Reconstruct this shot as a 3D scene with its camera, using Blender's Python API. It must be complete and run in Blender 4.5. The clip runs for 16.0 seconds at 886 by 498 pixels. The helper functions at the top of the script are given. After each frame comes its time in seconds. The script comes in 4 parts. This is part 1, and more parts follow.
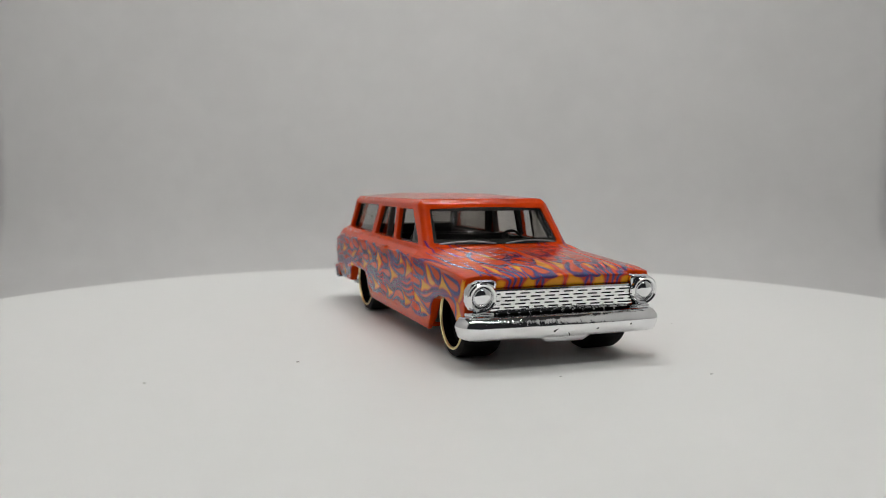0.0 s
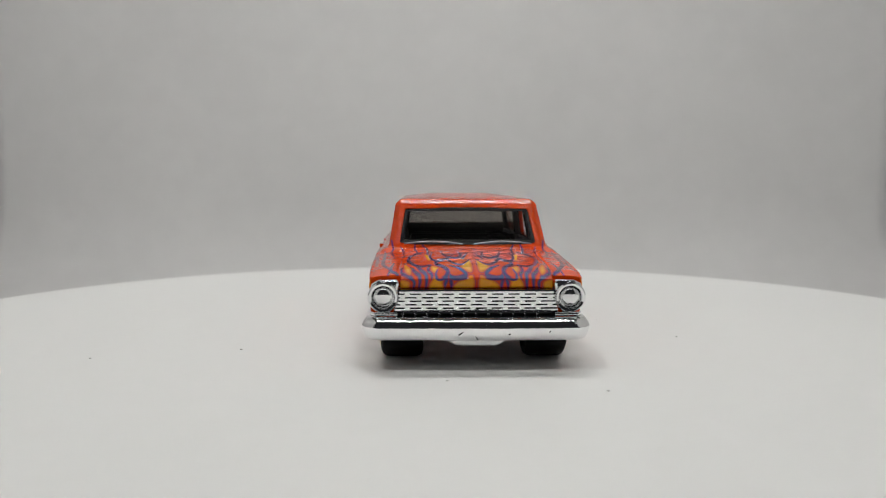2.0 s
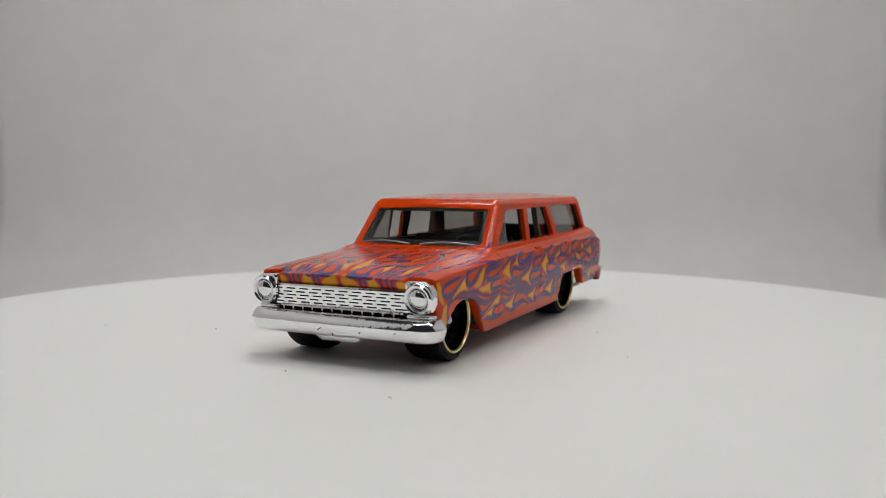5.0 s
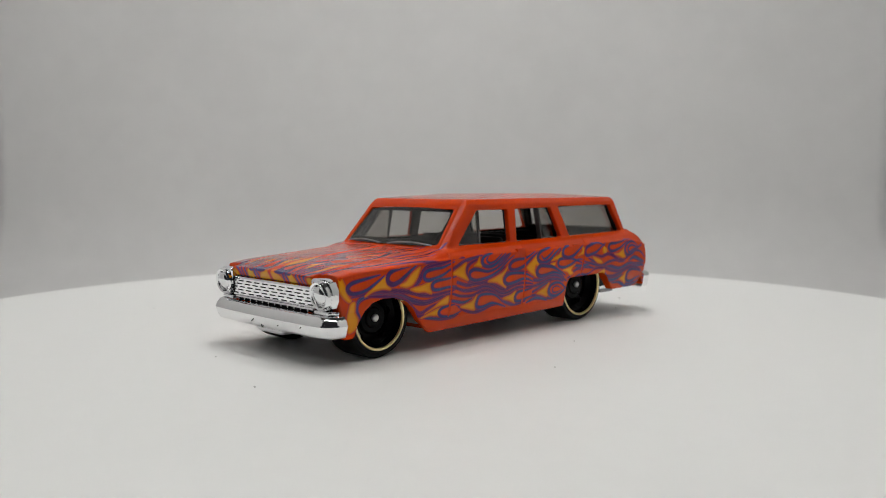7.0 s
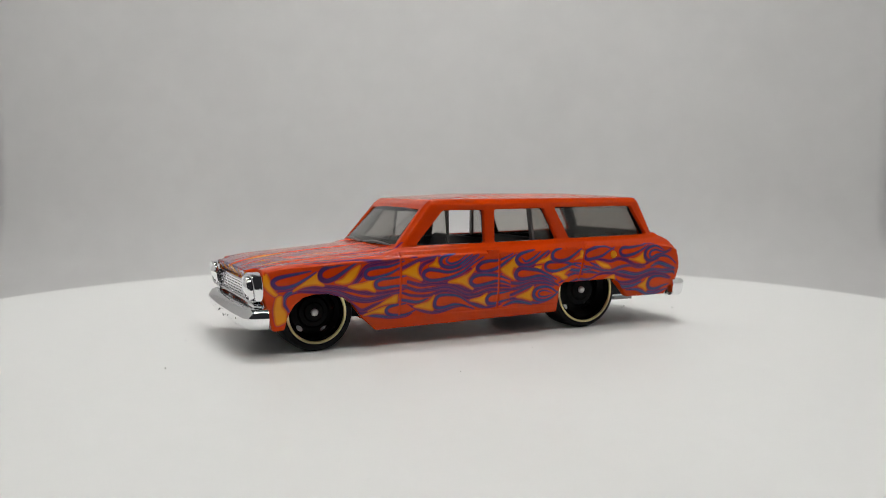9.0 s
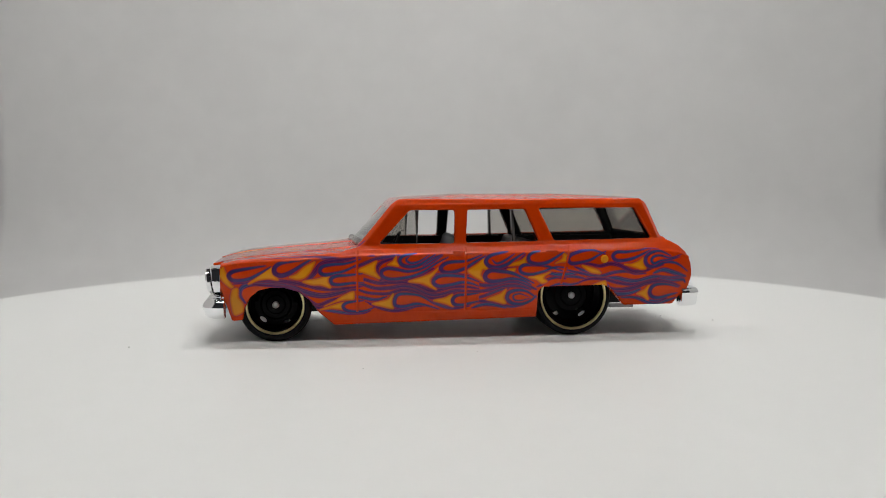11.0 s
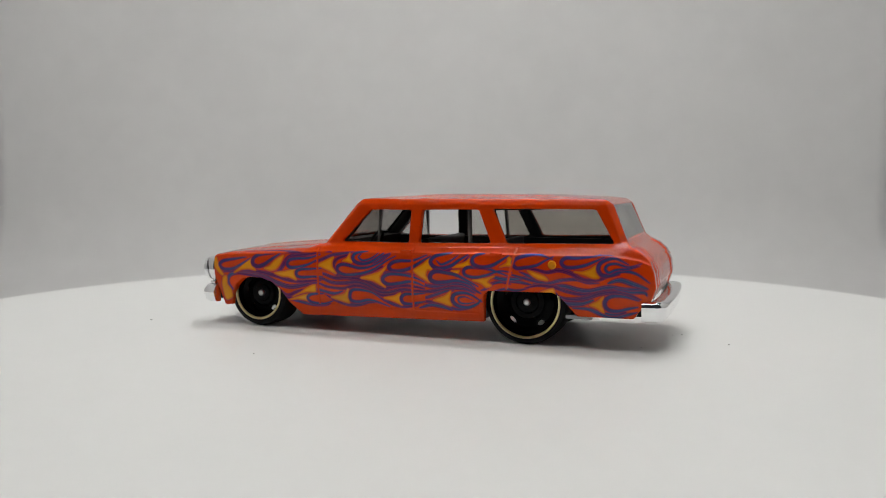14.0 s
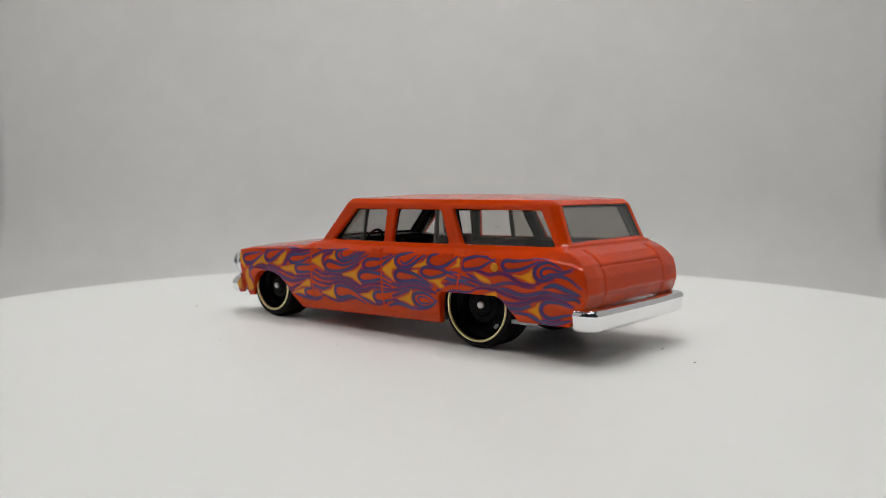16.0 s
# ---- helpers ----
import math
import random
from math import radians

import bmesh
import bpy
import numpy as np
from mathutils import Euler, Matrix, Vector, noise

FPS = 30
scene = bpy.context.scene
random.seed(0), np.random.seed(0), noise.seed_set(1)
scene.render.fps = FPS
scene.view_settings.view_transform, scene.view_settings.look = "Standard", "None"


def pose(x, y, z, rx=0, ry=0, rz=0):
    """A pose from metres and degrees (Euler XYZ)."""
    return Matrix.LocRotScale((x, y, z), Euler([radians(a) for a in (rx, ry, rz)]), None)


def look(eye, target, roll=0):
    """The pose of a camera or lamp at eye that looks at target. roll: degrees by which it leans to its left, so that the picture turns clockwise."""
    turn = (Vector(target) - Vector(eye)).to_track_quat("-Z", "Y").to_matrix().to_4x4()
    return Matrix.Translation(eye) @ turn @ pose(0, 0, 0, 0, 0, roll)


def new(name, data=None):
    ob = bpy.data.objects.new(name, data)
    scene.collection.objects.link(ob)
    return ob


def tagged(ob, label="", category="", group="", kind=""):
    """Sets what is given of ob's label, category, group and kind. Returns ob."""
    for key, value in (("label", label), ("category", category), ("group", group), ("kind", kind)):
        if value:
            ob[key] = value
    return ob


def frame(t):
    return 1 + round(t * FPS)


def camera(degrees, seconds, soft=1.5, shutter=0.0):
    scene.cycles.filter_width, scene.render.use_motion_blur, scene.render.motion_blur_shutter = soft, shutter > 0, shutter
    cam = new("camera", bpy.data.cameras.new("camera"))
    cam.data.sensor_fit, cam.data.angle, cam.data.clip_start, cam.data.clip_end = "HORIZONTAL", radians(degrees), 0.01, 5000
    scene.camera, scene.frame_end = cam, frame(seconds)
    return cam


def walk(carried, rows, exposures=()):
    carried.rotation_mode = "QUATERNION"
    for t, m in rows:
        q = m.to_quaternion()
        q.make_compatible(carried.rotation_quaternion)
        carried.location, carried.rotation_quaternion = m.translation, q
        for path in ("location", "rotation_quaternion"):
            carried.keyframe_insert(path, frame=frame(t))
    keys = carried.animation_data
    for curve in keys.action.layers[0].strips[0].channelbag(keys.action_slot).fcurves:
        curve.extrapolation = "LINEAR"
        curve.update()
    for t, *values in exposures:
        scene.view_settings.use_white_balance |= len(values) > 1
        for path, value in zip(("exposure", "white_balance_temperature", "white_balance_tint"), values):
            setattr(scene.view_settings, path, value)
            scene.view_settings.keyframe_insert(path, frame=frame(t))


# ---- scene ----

# ---------------------------------------------------------------- camera
cam = camera(57.41, 16.0, soft=0.7)
EYE = Vector((0.0, -0.13299, 0.02230))
AHEAD = Vector((-0.00411, 0.99704, -0.07673))
cam.data.dof.use_dof = True
cam.data.dof.focus_distance = 0.113
cam.data.dof.aperture_fstop = 36.0
STILL = look(EYE, EYE + AHEAD, 0.06)
walk(cam, [(0.0, STILL), (16.0, STILL)], exposures=[(0.0, -0.11), (2.3, -0.07), (4.0, -0.09), (6.5, -0.06), (9.0, 0.07), (11.5, 0.02), (14.0, 0.0), (16.0, 0.03)])

# ---------------------------------------------------------------- light
world = bpy.data.worlds.new("room")
scene.world = world
world.use_nodes = True
world.node_tree.nodes["Background"].inputs[0].default_value = (0.9, 0.92, 1.0, 1)
world.node_tree.nodes["Background"].inputs[1].default_value = 0.02


def area_lamp(name, x, y, z, sx, sy, watts, target, tint=(0.985, 0.99, 0.967)):
    data = bpy.data.lights.new(name, "AREA")
    data.shape, data.size, data.size_y, data.energy, data.color = "RECTANGLE", sx, sy, watts, tint
    ob = new(name, data)
    ob.matrix_world = look((x, y, z), target)
    return ob


area_lamp("led_strip_light", 0.0, -0.115, 0.300, 0.30, 0.02, 0.10, (0.0, -0.10, 0.0))
area_lamp("led_strip_light", 0.0, 0.075, 0.300, 0.20, 0.02, 0.12, (0.0, 0.075, 0.0))

# ---------------------------------------------------------------- materials


def material(name, colour, rough=0.5, metal=0.0, coat=0.0, grain=0.0, scale=800.0, bump=0.0, vary=0.06, shine=0.5):
    """A surface with uneven tone and gloss at two scales and a fine relief."""
    m = bpy.data.materials.new(name)
    m.use_nodes = True
    nt = m.node_tree
    b = nt.nodes["Principled BSDF"]
    b.inputs["Base Color"].default_value = (*colour, 1)
    b.inputs["Roughness"].default_value = rough
    b.inputs["Metallic"].default_value = metal
    b.inputs["Specular IOR Level"].default_value = shine
    b.inputs["Coat Weight"].default_value = coat
    b.inputs["Coat Roughness"].default_value = 0.06
    co = nt.nodes.new("ShaderNodeTexCoord")
    fine = nt.nodes.new("ShaderNodeTexNoise")
    fine.inputs["Scale"].default_value = scale
    fine.inputs["Detail"].default_value = 4
    wide = nt.nodes.new("ShaderNodeTexNoise")
    wide.inputs["Scale"].default_value = scale / 9
    wide.inputs["Detail"].default_value = 3
    add = nt.nodes.new("ShaderNodeMath")
    add.operation = "ADD"
    for n in (fine, wide):
        nt.links.new(co.outputs["Object"], n.inputs["Vector"])
    nt.links.new(fine.outputs["Fac"], add.inputs[0])
    nt.links.new(wide.outputs["Fac"], add.inputs[1])
    tone = nt.nodes.new("ShaderNodeMapRange")
    tone.inputs["From Min"].default_value, tone.inputs["From Max"].default_value = 0.6, 1.4
    tone.inputs["To Min"].default_value, tone.inputs["To Max"].default_value = 1 - vary, 1 + vary
    nt.links.new(add.outputs[0], tone.inputs["Value"])
    mul = nt.nodes.new("ShaderNodeMix")
    mul.data_type, mul.blend_type = "RGBA", "MULTIPLY"
    mul.inputs["Factor"].default_value = 1
    mul.inputs["A"].default_value = (*colour, 1)
    nt.links.new(tone.outputs["Result"], mul.inputs["B"])
    nt.links.new(mul.outputs["Result"], b.inputs["Base Color"])
    gloss = nt.nodes.new("ShaderNodeMapRange")
    gloss.inputs["From Min"].default_value, gloss.inputs["From Max"].default_value = 0.6, 1.4
    gloss.inputs["To Min"].default_value, gloss.inputs["To Max"].default_value = rough * 0.85, min(1, rough * 1.15)
    nt.links.new(add.outputs[0], gloss.inputs["Value"])
    nt.links.new(gloss.outputs["Result"], b.inputs["Roughness"])
    if bump:
        bp = nt.nodes.new("ShaderNodeBump")
        bp.inputs["Strength"].default_value = bump
        bp.inputs["Distance"].default_value = 0.0002
        nt.links.new(fine.outputs["Fac"], bp.inputs["Height"])
        nt.links.new(bp.outputs["Normal"], b.inputs["Normal"])
    return m


def paint_material(name):
    """Glossy enamel whose colours are the printed livery stored on the mesh."""
    m = material(name, (0.8, 0.1, 0.01), rough=0.10, coat=0.0, scale=900, vary=0.05, bump=0.45)
    nt = m.node_tree
    nt.nodes["Principled BSDF"].inputs["Specular IOR Level"].default_value = 0.28
    at = nt.nodes.new("ShaderNodeAttribute")
    at.attribute_name = "livery"
    mul = [n for n in nt.nodes if n.bl_idname == "ShaderNodeMix"][0]
    nt.links.new(at.outputs["Color"], mul.inputs["A"])
    return m


def glass_material(name, tint):
    m = bpy.data.materials.new(name)
    m.use_nodes = True
    b = m.node_tree.nodes["Principled BSDF"]
    b.inputs["Base Color"].default_value = (*tint, 1)
    b.inputs["Roughness"].default_value = 0.02
    b.inputs["Transmission Weight"].default_value = 1.0
    b.inputs["IOR"].default_value = 1.5
    return m


ENAMEL = paint_material("orange_enamel")
CHROME = material("chrome_plating", (0.86, 0.86, 0.87), rough=0.06, metal=1.0, scale=900, bump=0.34, vary=0.03)
BLACK = material("black_plastic", (0.005, 0.005, 0.0055), rough=0.4, scale=900, bump=0.1, shine=0.2)
RIM_BLACK = material("black_rim_plastic", (0.003, 0.003, 0.0035), rough=0.25, scale=900, shine=0.06)
TYRE = material("tyre_plastic", (0.007, 0.0065, 0.0065), rough=0.6, scale=1200, bump=0.2, shine=0.14)
GOLD = material("gold_foil", (0.92, 0.80, 0.42), rough=0.34, metal=1.0, scale=1500)
STEEL = material("bare_axle_steel", (0.55, 0.55, 0.54), rough=0.4, metal=0.9, scale=1500, bump=0.2)
BASE_METAL = material("bare_base_metal", (0.30, 0.30, 0.30), rough=0.4, metal=0.8, scale=900, bump=0.2)
# smoked plastic tinted darker: the dim cabin behind is put into the colour
DIM_SMOKE = glass_material("cabin_dim_smoked_plastic", (0.50, 0.48, 0.46))
# opaque edge: dark refraction in the clear plastic is put into the colour
RIM_SMOKE = material("dark_refraction_edge", (0.014, 0.013, 0.012), rough=0.2, scale=900, bump=0.1, shine=0.2)
RIM_GREY = material("grey_moulded_edge", (0.13, 0.125, 0.12), rough=0.2, scale=900, bump=0.1)
SMOKE = glass_material("smoked_clear_plastic", (0.66, 0.635, 0.60))
TABLE = material("white_turntable_plastic", (0.84, 0.84, 0.83), rough=0.42, scale=260, bump=0.05, vary=0.015)
CLOTH = material("white_backdrop_cloth", (0.73, 0.722, 0.72), rough=0.9, scale=90, bump=0.2, vary=0.04)
WALL = material("white_box_panel", (0.56, 0.556, 0.552), rough=0.7, scale=60, vary=0.02)
CEILING = material("dark_box_top", (0.05, 0.05, 0.05), rough=0.8, scale=60, vary=0.05)
DUST = material("dark_dust", (0.28, 0.27, 0.25), rough=0.9, scale=3000)


def glow_material(name, colour, strength):
    m = bpy.data.materials.new(name)
    m.use_nodes = True
    b = m.node_tree.nodes["Principled BSDF"]
    b.inputs["Emission Color"].default_value = (*colour, 1)
    b.inputs["Emission Strength"].default_value = strength
    return m


LED = glow_material("led_phosphor", (0.985, 0.98, 0.945), 85.0)

# ---------------------------------------------------------------- building tools
MM = Matrix.Scale(0.001, 4)


def smooth(me, angle=35):
    for p in me.polygons:
        p.use_smooth = True
    me.set_sharp_from_angle(angle=radians(angle))


def part(name, bm, mat, parent, label="", mm=True, angle=35):
    """Links a bmesh as one mesh object under a thing or part. With mm it is drawn in millimetres."""
    me = bpy.data.meshes.new(name)
    bmesh.ops.recalc_face_normals(bm, faces=bm.faces)
    bm.to_mesh(me)
    bm.free()
    if mm:
        me.transform(MM)
    smooth(me, angle)
    me.materials.append(mat)
    ob = new(name, me)
    ob.parent = parent
    return tagged(ob, label)


def add_prism(bm, poly, axis, a, b):
    """A flat outline (two coordinates) drawn out along an axis from a to b."""
    def at(u, v, w):
        return {0: (w, u, v), 1: (u, w, v), 2: (u, v, w)}[axis]
    lo = [bm.verts.new(at(u, v, a)) for u, v in poly]
    hi = [bm.verts.new(at(u, v, b)) for u, v in poly]
    bm.faces.new(lo)
    bm.faces.new(hi[::-1])
    for i in range(len(poly)):
        j = (i + 1) % len(poly)
        bm.faces.new((lo[i], lo[j], hi[j], hi[i]))
    return lo + hi


def add_hull(bm, points):
    vs = [bm.verts.new(p) for p in points]
    bmesh.ops.convex_hull(bm, input=vs)


def add_box(bm, x0, x1, y0, y1, z0, z1):
    return add_prism(bm, [(x0, y0), (x1, y0), (x1, y1), (x0, y1)], 2, z0, z1)


def bevel(bm, width, segments=3, angle=30):
    edges = [e for e in bm.edges if len(e.link_faces) == 2 and e.calc_face_angle(0) > radians(angle)]
    bmesh.ops.bevel(bm, geom=edges, offset=width, segments=segments, affect="EDGES", profile=0.5, clamp_overlap=True)


def add_lathe(bm, outline, axis_point, axis=1, steps=48, loop=False):
    """Turns an outline of (radius, height along the axis) round an axis of the car: 0 ahead, 1 across, 2 up."""
    rings = []
    for r, h in outline:
        ring = []
        for k in range(steps):
            a = 2 * math.pi * k / steps
            c, s = r * math.cos(a), r * math.sin(a)
            p = {0: (h, c, s), 1: (c, h, s), 2: (c, s, h)}[axis]
            ring.append(bm.verts.new(Vector(p) + Vector(axis_point)))
        rings.append(ring)
    for r0, r1 in zip(rings, rings[1:] + rings[:1] if loop else rings[1:]):
        for k in range(steps):
            bm.faces.new((r0[k], r0[(k + 1) % steps], r1[(k + 1) % steps], r1[k]))
    if not loop:
        for ring in (rings[0], rings[-1]):
            bm.faces.new(ring)


def add_sweep(bm, path, section):
    """Carries a closed section (out, up) along a level path of (x, y), out being to the path's right-hand side."""
    rings = []
    for i, (x, y) in enumerate(path):
        a, b = path[max(i - 1, 0)], path[min(i + 1, len(path) - 1)]
        d = Vector((b[0] - a[0], b[1] - a[1])).normalized()
        out = Vector((d.y, -d.x))
        rings.append([bm.verts.new((x + out.x * o, y + out.y * o, z)) for o, z in section])
    n = len(section)
    for r0, r1 in zip(rings, rings[1:]):
        for k in range(n):
            bm.faces.new((r0[k], r0[(k + 1) % n], r1[(k + 1) % n], r1[k]))
    bm.faces.new(rings[0])
    bm.faces.new(rings[-1][::-1])


def solid(bm):
    bmesh.ops.recalc_face_normals(bm, faces=bm.faces)
    me = bpy.data.meshes.new("solid")
    bm.to_mesh(me)
    bm.free()
    return new("solid", me)


def carve(base, steps, voxel=0.0, rounds=0):
    """Joins, cuts or keeps solids in turn, then rounds the whole; returns one mesh and clears the solids away."""
    for op, ob in steps:
        mod = base.modifiers.new("cut", "BOOLEAN")
        mod.operation, mod.object, mod.solver = op, ob, "EXACT"
    if voxel:
        mod = base.modifiers.new("cast", "REMESH")
        mod.mode, mod.voxel_size = "VOXEL", voxel
        mod = base.modifiers.new("round", "SMOOTH")
        mod.factor, mod.iterations = 0.5, rounds
    bpy.context.view_layer.update()
    me = bpy.data.meshes.new_from_object(base.evaluated_get(bpy.context.evaluated_depsgraph_get()))
    for ob in [base] + [o for _, o in steps]:
        bpy.data.objects.remove(ob)
    return me


# ---------------------------------------------------------------- lightbox


def build_lightbox():
    # back and floor are one cloth, swept up in a curve and slightly creased
    bm = bmesh.new()
    prof = [(-0.165 + 0.0407 * i, -0.030) for i in range(10)]
    prof += [(0.205 + 0.045 * math.sin(a), 0.015 - 0.045 * math.cos(a)) for a in [k * math.pi / 36 for k in range(19)]]
    prof += [(0.250, 0.030 + 0.0147 * i) for i in range(20)]
    cols = 60
    rows = []
    for j, (y, z) in enumerate(prof):
        row = []
        for i in range(cols + 1):
            x = -0.215 + 0.4235 * i / cols
            f = 0.006 * noise.noise(Vector((x * 6, y * 3, z * 7))) + 0.002 * noise.noise(Vector((x * 20, 4, z * 12)))
            row.append(bm.verts.new((x, y + f * min(1.0, max(0.0, (z + 0.03) / 0.05)), z)))
        rows.append(row)
    for a, b in zip(rows, rows[1:]):
        for i in range(cols):
            bm.faces.new((a[i], a[i + 1], b[i + 1], b[i]))
    cloth = part("backdrop", bm, CLOTH, None, mm=False, angle=80)
    mod = cloth.modifiers.new("thick", "SOLIDIFY")
    mod.thickness, mod.offset = 0.0015, 1
    tagged(cloth, "white seamless cloth sweep hung behind the turntable", "backdrop", kind="structure")
    walls = (
        ("wall_west", -0.230, -0.220, -0.18, 0.285, -0.045, 0.335),
        ("wall_east", 0.220, 0.230, -0.18, 0.285, -0.045, 0.335),
        ("wall_north", -0.219, 0.219, 0.270, 0.280, -0.034, 0.324),
        ("floor", -0.219, 0.219, -0.18, 0.269, -0.045, -0.035),
        ("ceiling", -0.219, 0.219, -0.18, 0.269, 0.325, 0.335),
    )
    for name, *b in walls:
        bm = bmesh.new()
        add_box(bm, *b)
        dark = name == "ceiling"
        tagged(part(name, bm, CEILING if dark else WALL, None, mm=False), "dark top panel of a photo lightbox" if dark else "white inner panel of a photo lightbox", name.split("_")[0], kind="structure")
    for y, half in ((-0.115, 0.16), (0.075, 0.115)):
        lamp = tagged(new("led_strip"), "white LED strip under the lightbox top", "lamp", "LED strips")
        lamp.location = (0, y, 0.3235)
        bm = bmesh.new()
        add_box(bm, -half, half, -0.012, 0.012, -0.006, 0.0)
        part("housing", bm, WALL, lamp, mm=False)
        bm = bmesh.new()
        add_box(bm, -0.0035, 0.0035, -0.0035, 0.0035, -0.0015, 0.0)
        first = part("led", bm, LED, lamp, mm=False)
        for k in range(20):
            ob = first if k == 0 else new("led", first.data)
            ob.parent, ob.location = lamp, ((half - 0.006) * (k / 9.5 - 1), 0, -0.0062)


# ---------------------------------------------------------------- turntable
RADIUS = 0.0930


def build_turntable():
    table = tagged(new("turntable"), "round white plastic display turntable with smooth top", "turntable")
    bm = bmesh.new()
    add_lathe(bm, [(0.002, 0.0), (RADIUS - 0.0006, 0.0), (RADIUS, -0.0006), (RADIUS, -0.0085), (RADIUS - 0.001, -0.0095), (0.002, -0.0095)], (0, 0, 0), 2, 160)
    part("top_plate", bm, TABLE, table, mm=False)
    bm = bmesh.new()
    add_lathe(bm, [(0.002, -0.0100), (0.078, -0.0100), (0.080, -0.012), (0.083, -0.0285), (0.002, -0.0285)], (0, 0, 0), 2, 96)
    part("motor_base", bm, TABLE, table, mm=False)
    specks = [(20.0, -45.1, 0.17), (-44.6, -32.0, 0.16), (-26.8, -25.3, 0.18), (2.2, -41.5, 0.13), (34.9, -12.1, 0.12), (25.2, 2.8, 0.11), (-3.8, 37.4, 0.22), (-2.9, 36.2, 0.14), (1.1, 44.6, 0.2), (8.6, 33.8, 0.14)]
    for x, y, r in specks:
        bm = bmesh.new()
        bmesh.ops.create_icosphere(bm, subdivisions=1, radius=r)
        for v in bm.verts:
            v.co = Vector((v.co.x * 1.3, v.co.y * 0.5, v.co.z * 0.35)) + 0.25 * r * noise.noise_vector(v.co * 7 + Vector((x, y, 0)))
        ob = part("speck", bm, DUST, table, "tiny dark speck of dust")
        ob.location = (x / 1000, y / 1000, 0.0001)
    return table


# ---------------------------------------------------------------- the toy car, in millimetres: x ahead, y to its left, z up
ORANGE = (0.62, 0.045, 0.001)
YELLOW = (0.76, 0.29, 0.006)
PURPLE = (0.085, 0.014, 0.095)
BLUE = (0.025, 0.065, 0.185)
MAGENTA = (0.36, 0.028, 0.045)
AMBER = (0.66, 0.15, 0.004)
STRAND = (0.46, 0.075, 0.055)
LINING = (0.035, 0.033, 0.031)

# printed flames in side view (x, z) and on the bonnet (x, y): yellow gaps, flowing bands, loops; half width, share of blue
SIDE_FLAMES_A1 = [
    ('Y', 0.00, 0.0, [(33.81, 10.66), (32.92, 11.18), (32.41, 10.08), (31.91, 8.81), (31.22, 7.96), (31.92, 8.12), (32.70, 8.80), (33.48, 9.81)]),
    ('Y', 0.00, 0.0, [(31.58, 7.79), (30.87, 7.97), (30.81, 6.69), (30.21, 5.76), (30.23, 4.56), (31.48, 4.11), (31.88, 6.25)]),
    ('Y', 0.00, 0.0, [(26.08, 10.92), (27.32, 10.23), (28.38, 9.37), (29.36, 8.59), (28.04, 9.12), (26.55, 9.31), (25.24, 9.15), (25.92, 9.91)]),
    ('Y', 0.00, 0.0, [(20.09, 11.67), (21.48, 10.98), (22.62, 9.95), (23.67, 9.51), (22.63, 9.19), (21.59, 9.37), (20.72, 10.23), (20.27, 11.07)]),
    ('Y', 0.00, 0.0, [(17.88, 9.76), (19.61, 9.23), (21.77, 8.86), (20.48, 8.38), (19.19, 8.31), (17.90, 7.91), (18.24, 8.75), (18.23, 9.25)]),
]
SIDE_FLAMES_A2 = [
    ('Y', 0.00, 0.0, [(14.65, 7.29), (16.03, 6.76), (17.24, 5.98), (18.80, 5.19), (17.50, 5.72), (16.21, 6.08), (14.66, 6.19)]),
    ('Y', 0.00, 0.0, [(16.04, 5.75), (17.50, 5.38), (19.41, 4.67), (17.94, 4.87), (16.48, 4.73), (15.97, 4.57), (16.22, 5.15)]),
    ('U', 0.27, 0.3, [(26.95, 11.16), (28.70, 10.89), (30.46, 10.61), (31.52, 10.35), (32.06, 9.83), (31.55, 9.15), (30.49, 9.08), (29.17, 9.36), (27.84, 10.05), (26.25, 11.00)]),
    ('U', 0.30, 0.2, [(21.73, 11.90), (23.03, 11.80), (24.77, 11.53), (25.65, 10.93), (25.66, 10.16), (24.88, 9.75), (23.83, 10.02), (22.78, 10.62), (21.74, 11.31), (20.43, 12.08)]),
    ('S', 0.35, 0.2, [(21.78, 8.53), (20.73, 9.39), (19.85, 10.49), (19.15, 11.26), (17.86, 11.69), (15.72, 11.97), (13.58, 12.41)]),
]
SIDE_FLAMES_A3 = [
    ('U', 0.27, 0.5, [(13.59, 11.99), (15.72, 11.38), (17.61, 11.27), (18.98, 11.01), (19.42, 10.33), (18.83, 9.83), (17.45, 9.93), (15.73, 10.38), (14.02, 11.23)]),
    ('U', 0.25, 0.5, [(13.35, 9.90), (15.31, 9.71), (17.03, 9.60), (17.80, 9.17), (17.64, 8.50), (16.61, 8.35), (14.90, 8.54), (13.19, 8.57)]),
    ('U', 0.23, 0.5, [(13.22, 5.96), (14.50, 5.86), (15.61, 5.67), (16.13, 5.16), (15.71, 4.57), (14.51, 4.34), (13.23, 4.37), (11.69, 4.90)]),
    ('S', 0.38, 0.6, [(29.85, 5.85), (30.54, 6.95), (30.34, 7.98), (29.19, 8.59), (26.99, 8.71), (24.82, 8.48), (23.09, 7.92), (21.36, 7.26), (19.21, 6.79), (17.05, 7.08), (14.91, 7.70), (13.19, 8.23)]),
]
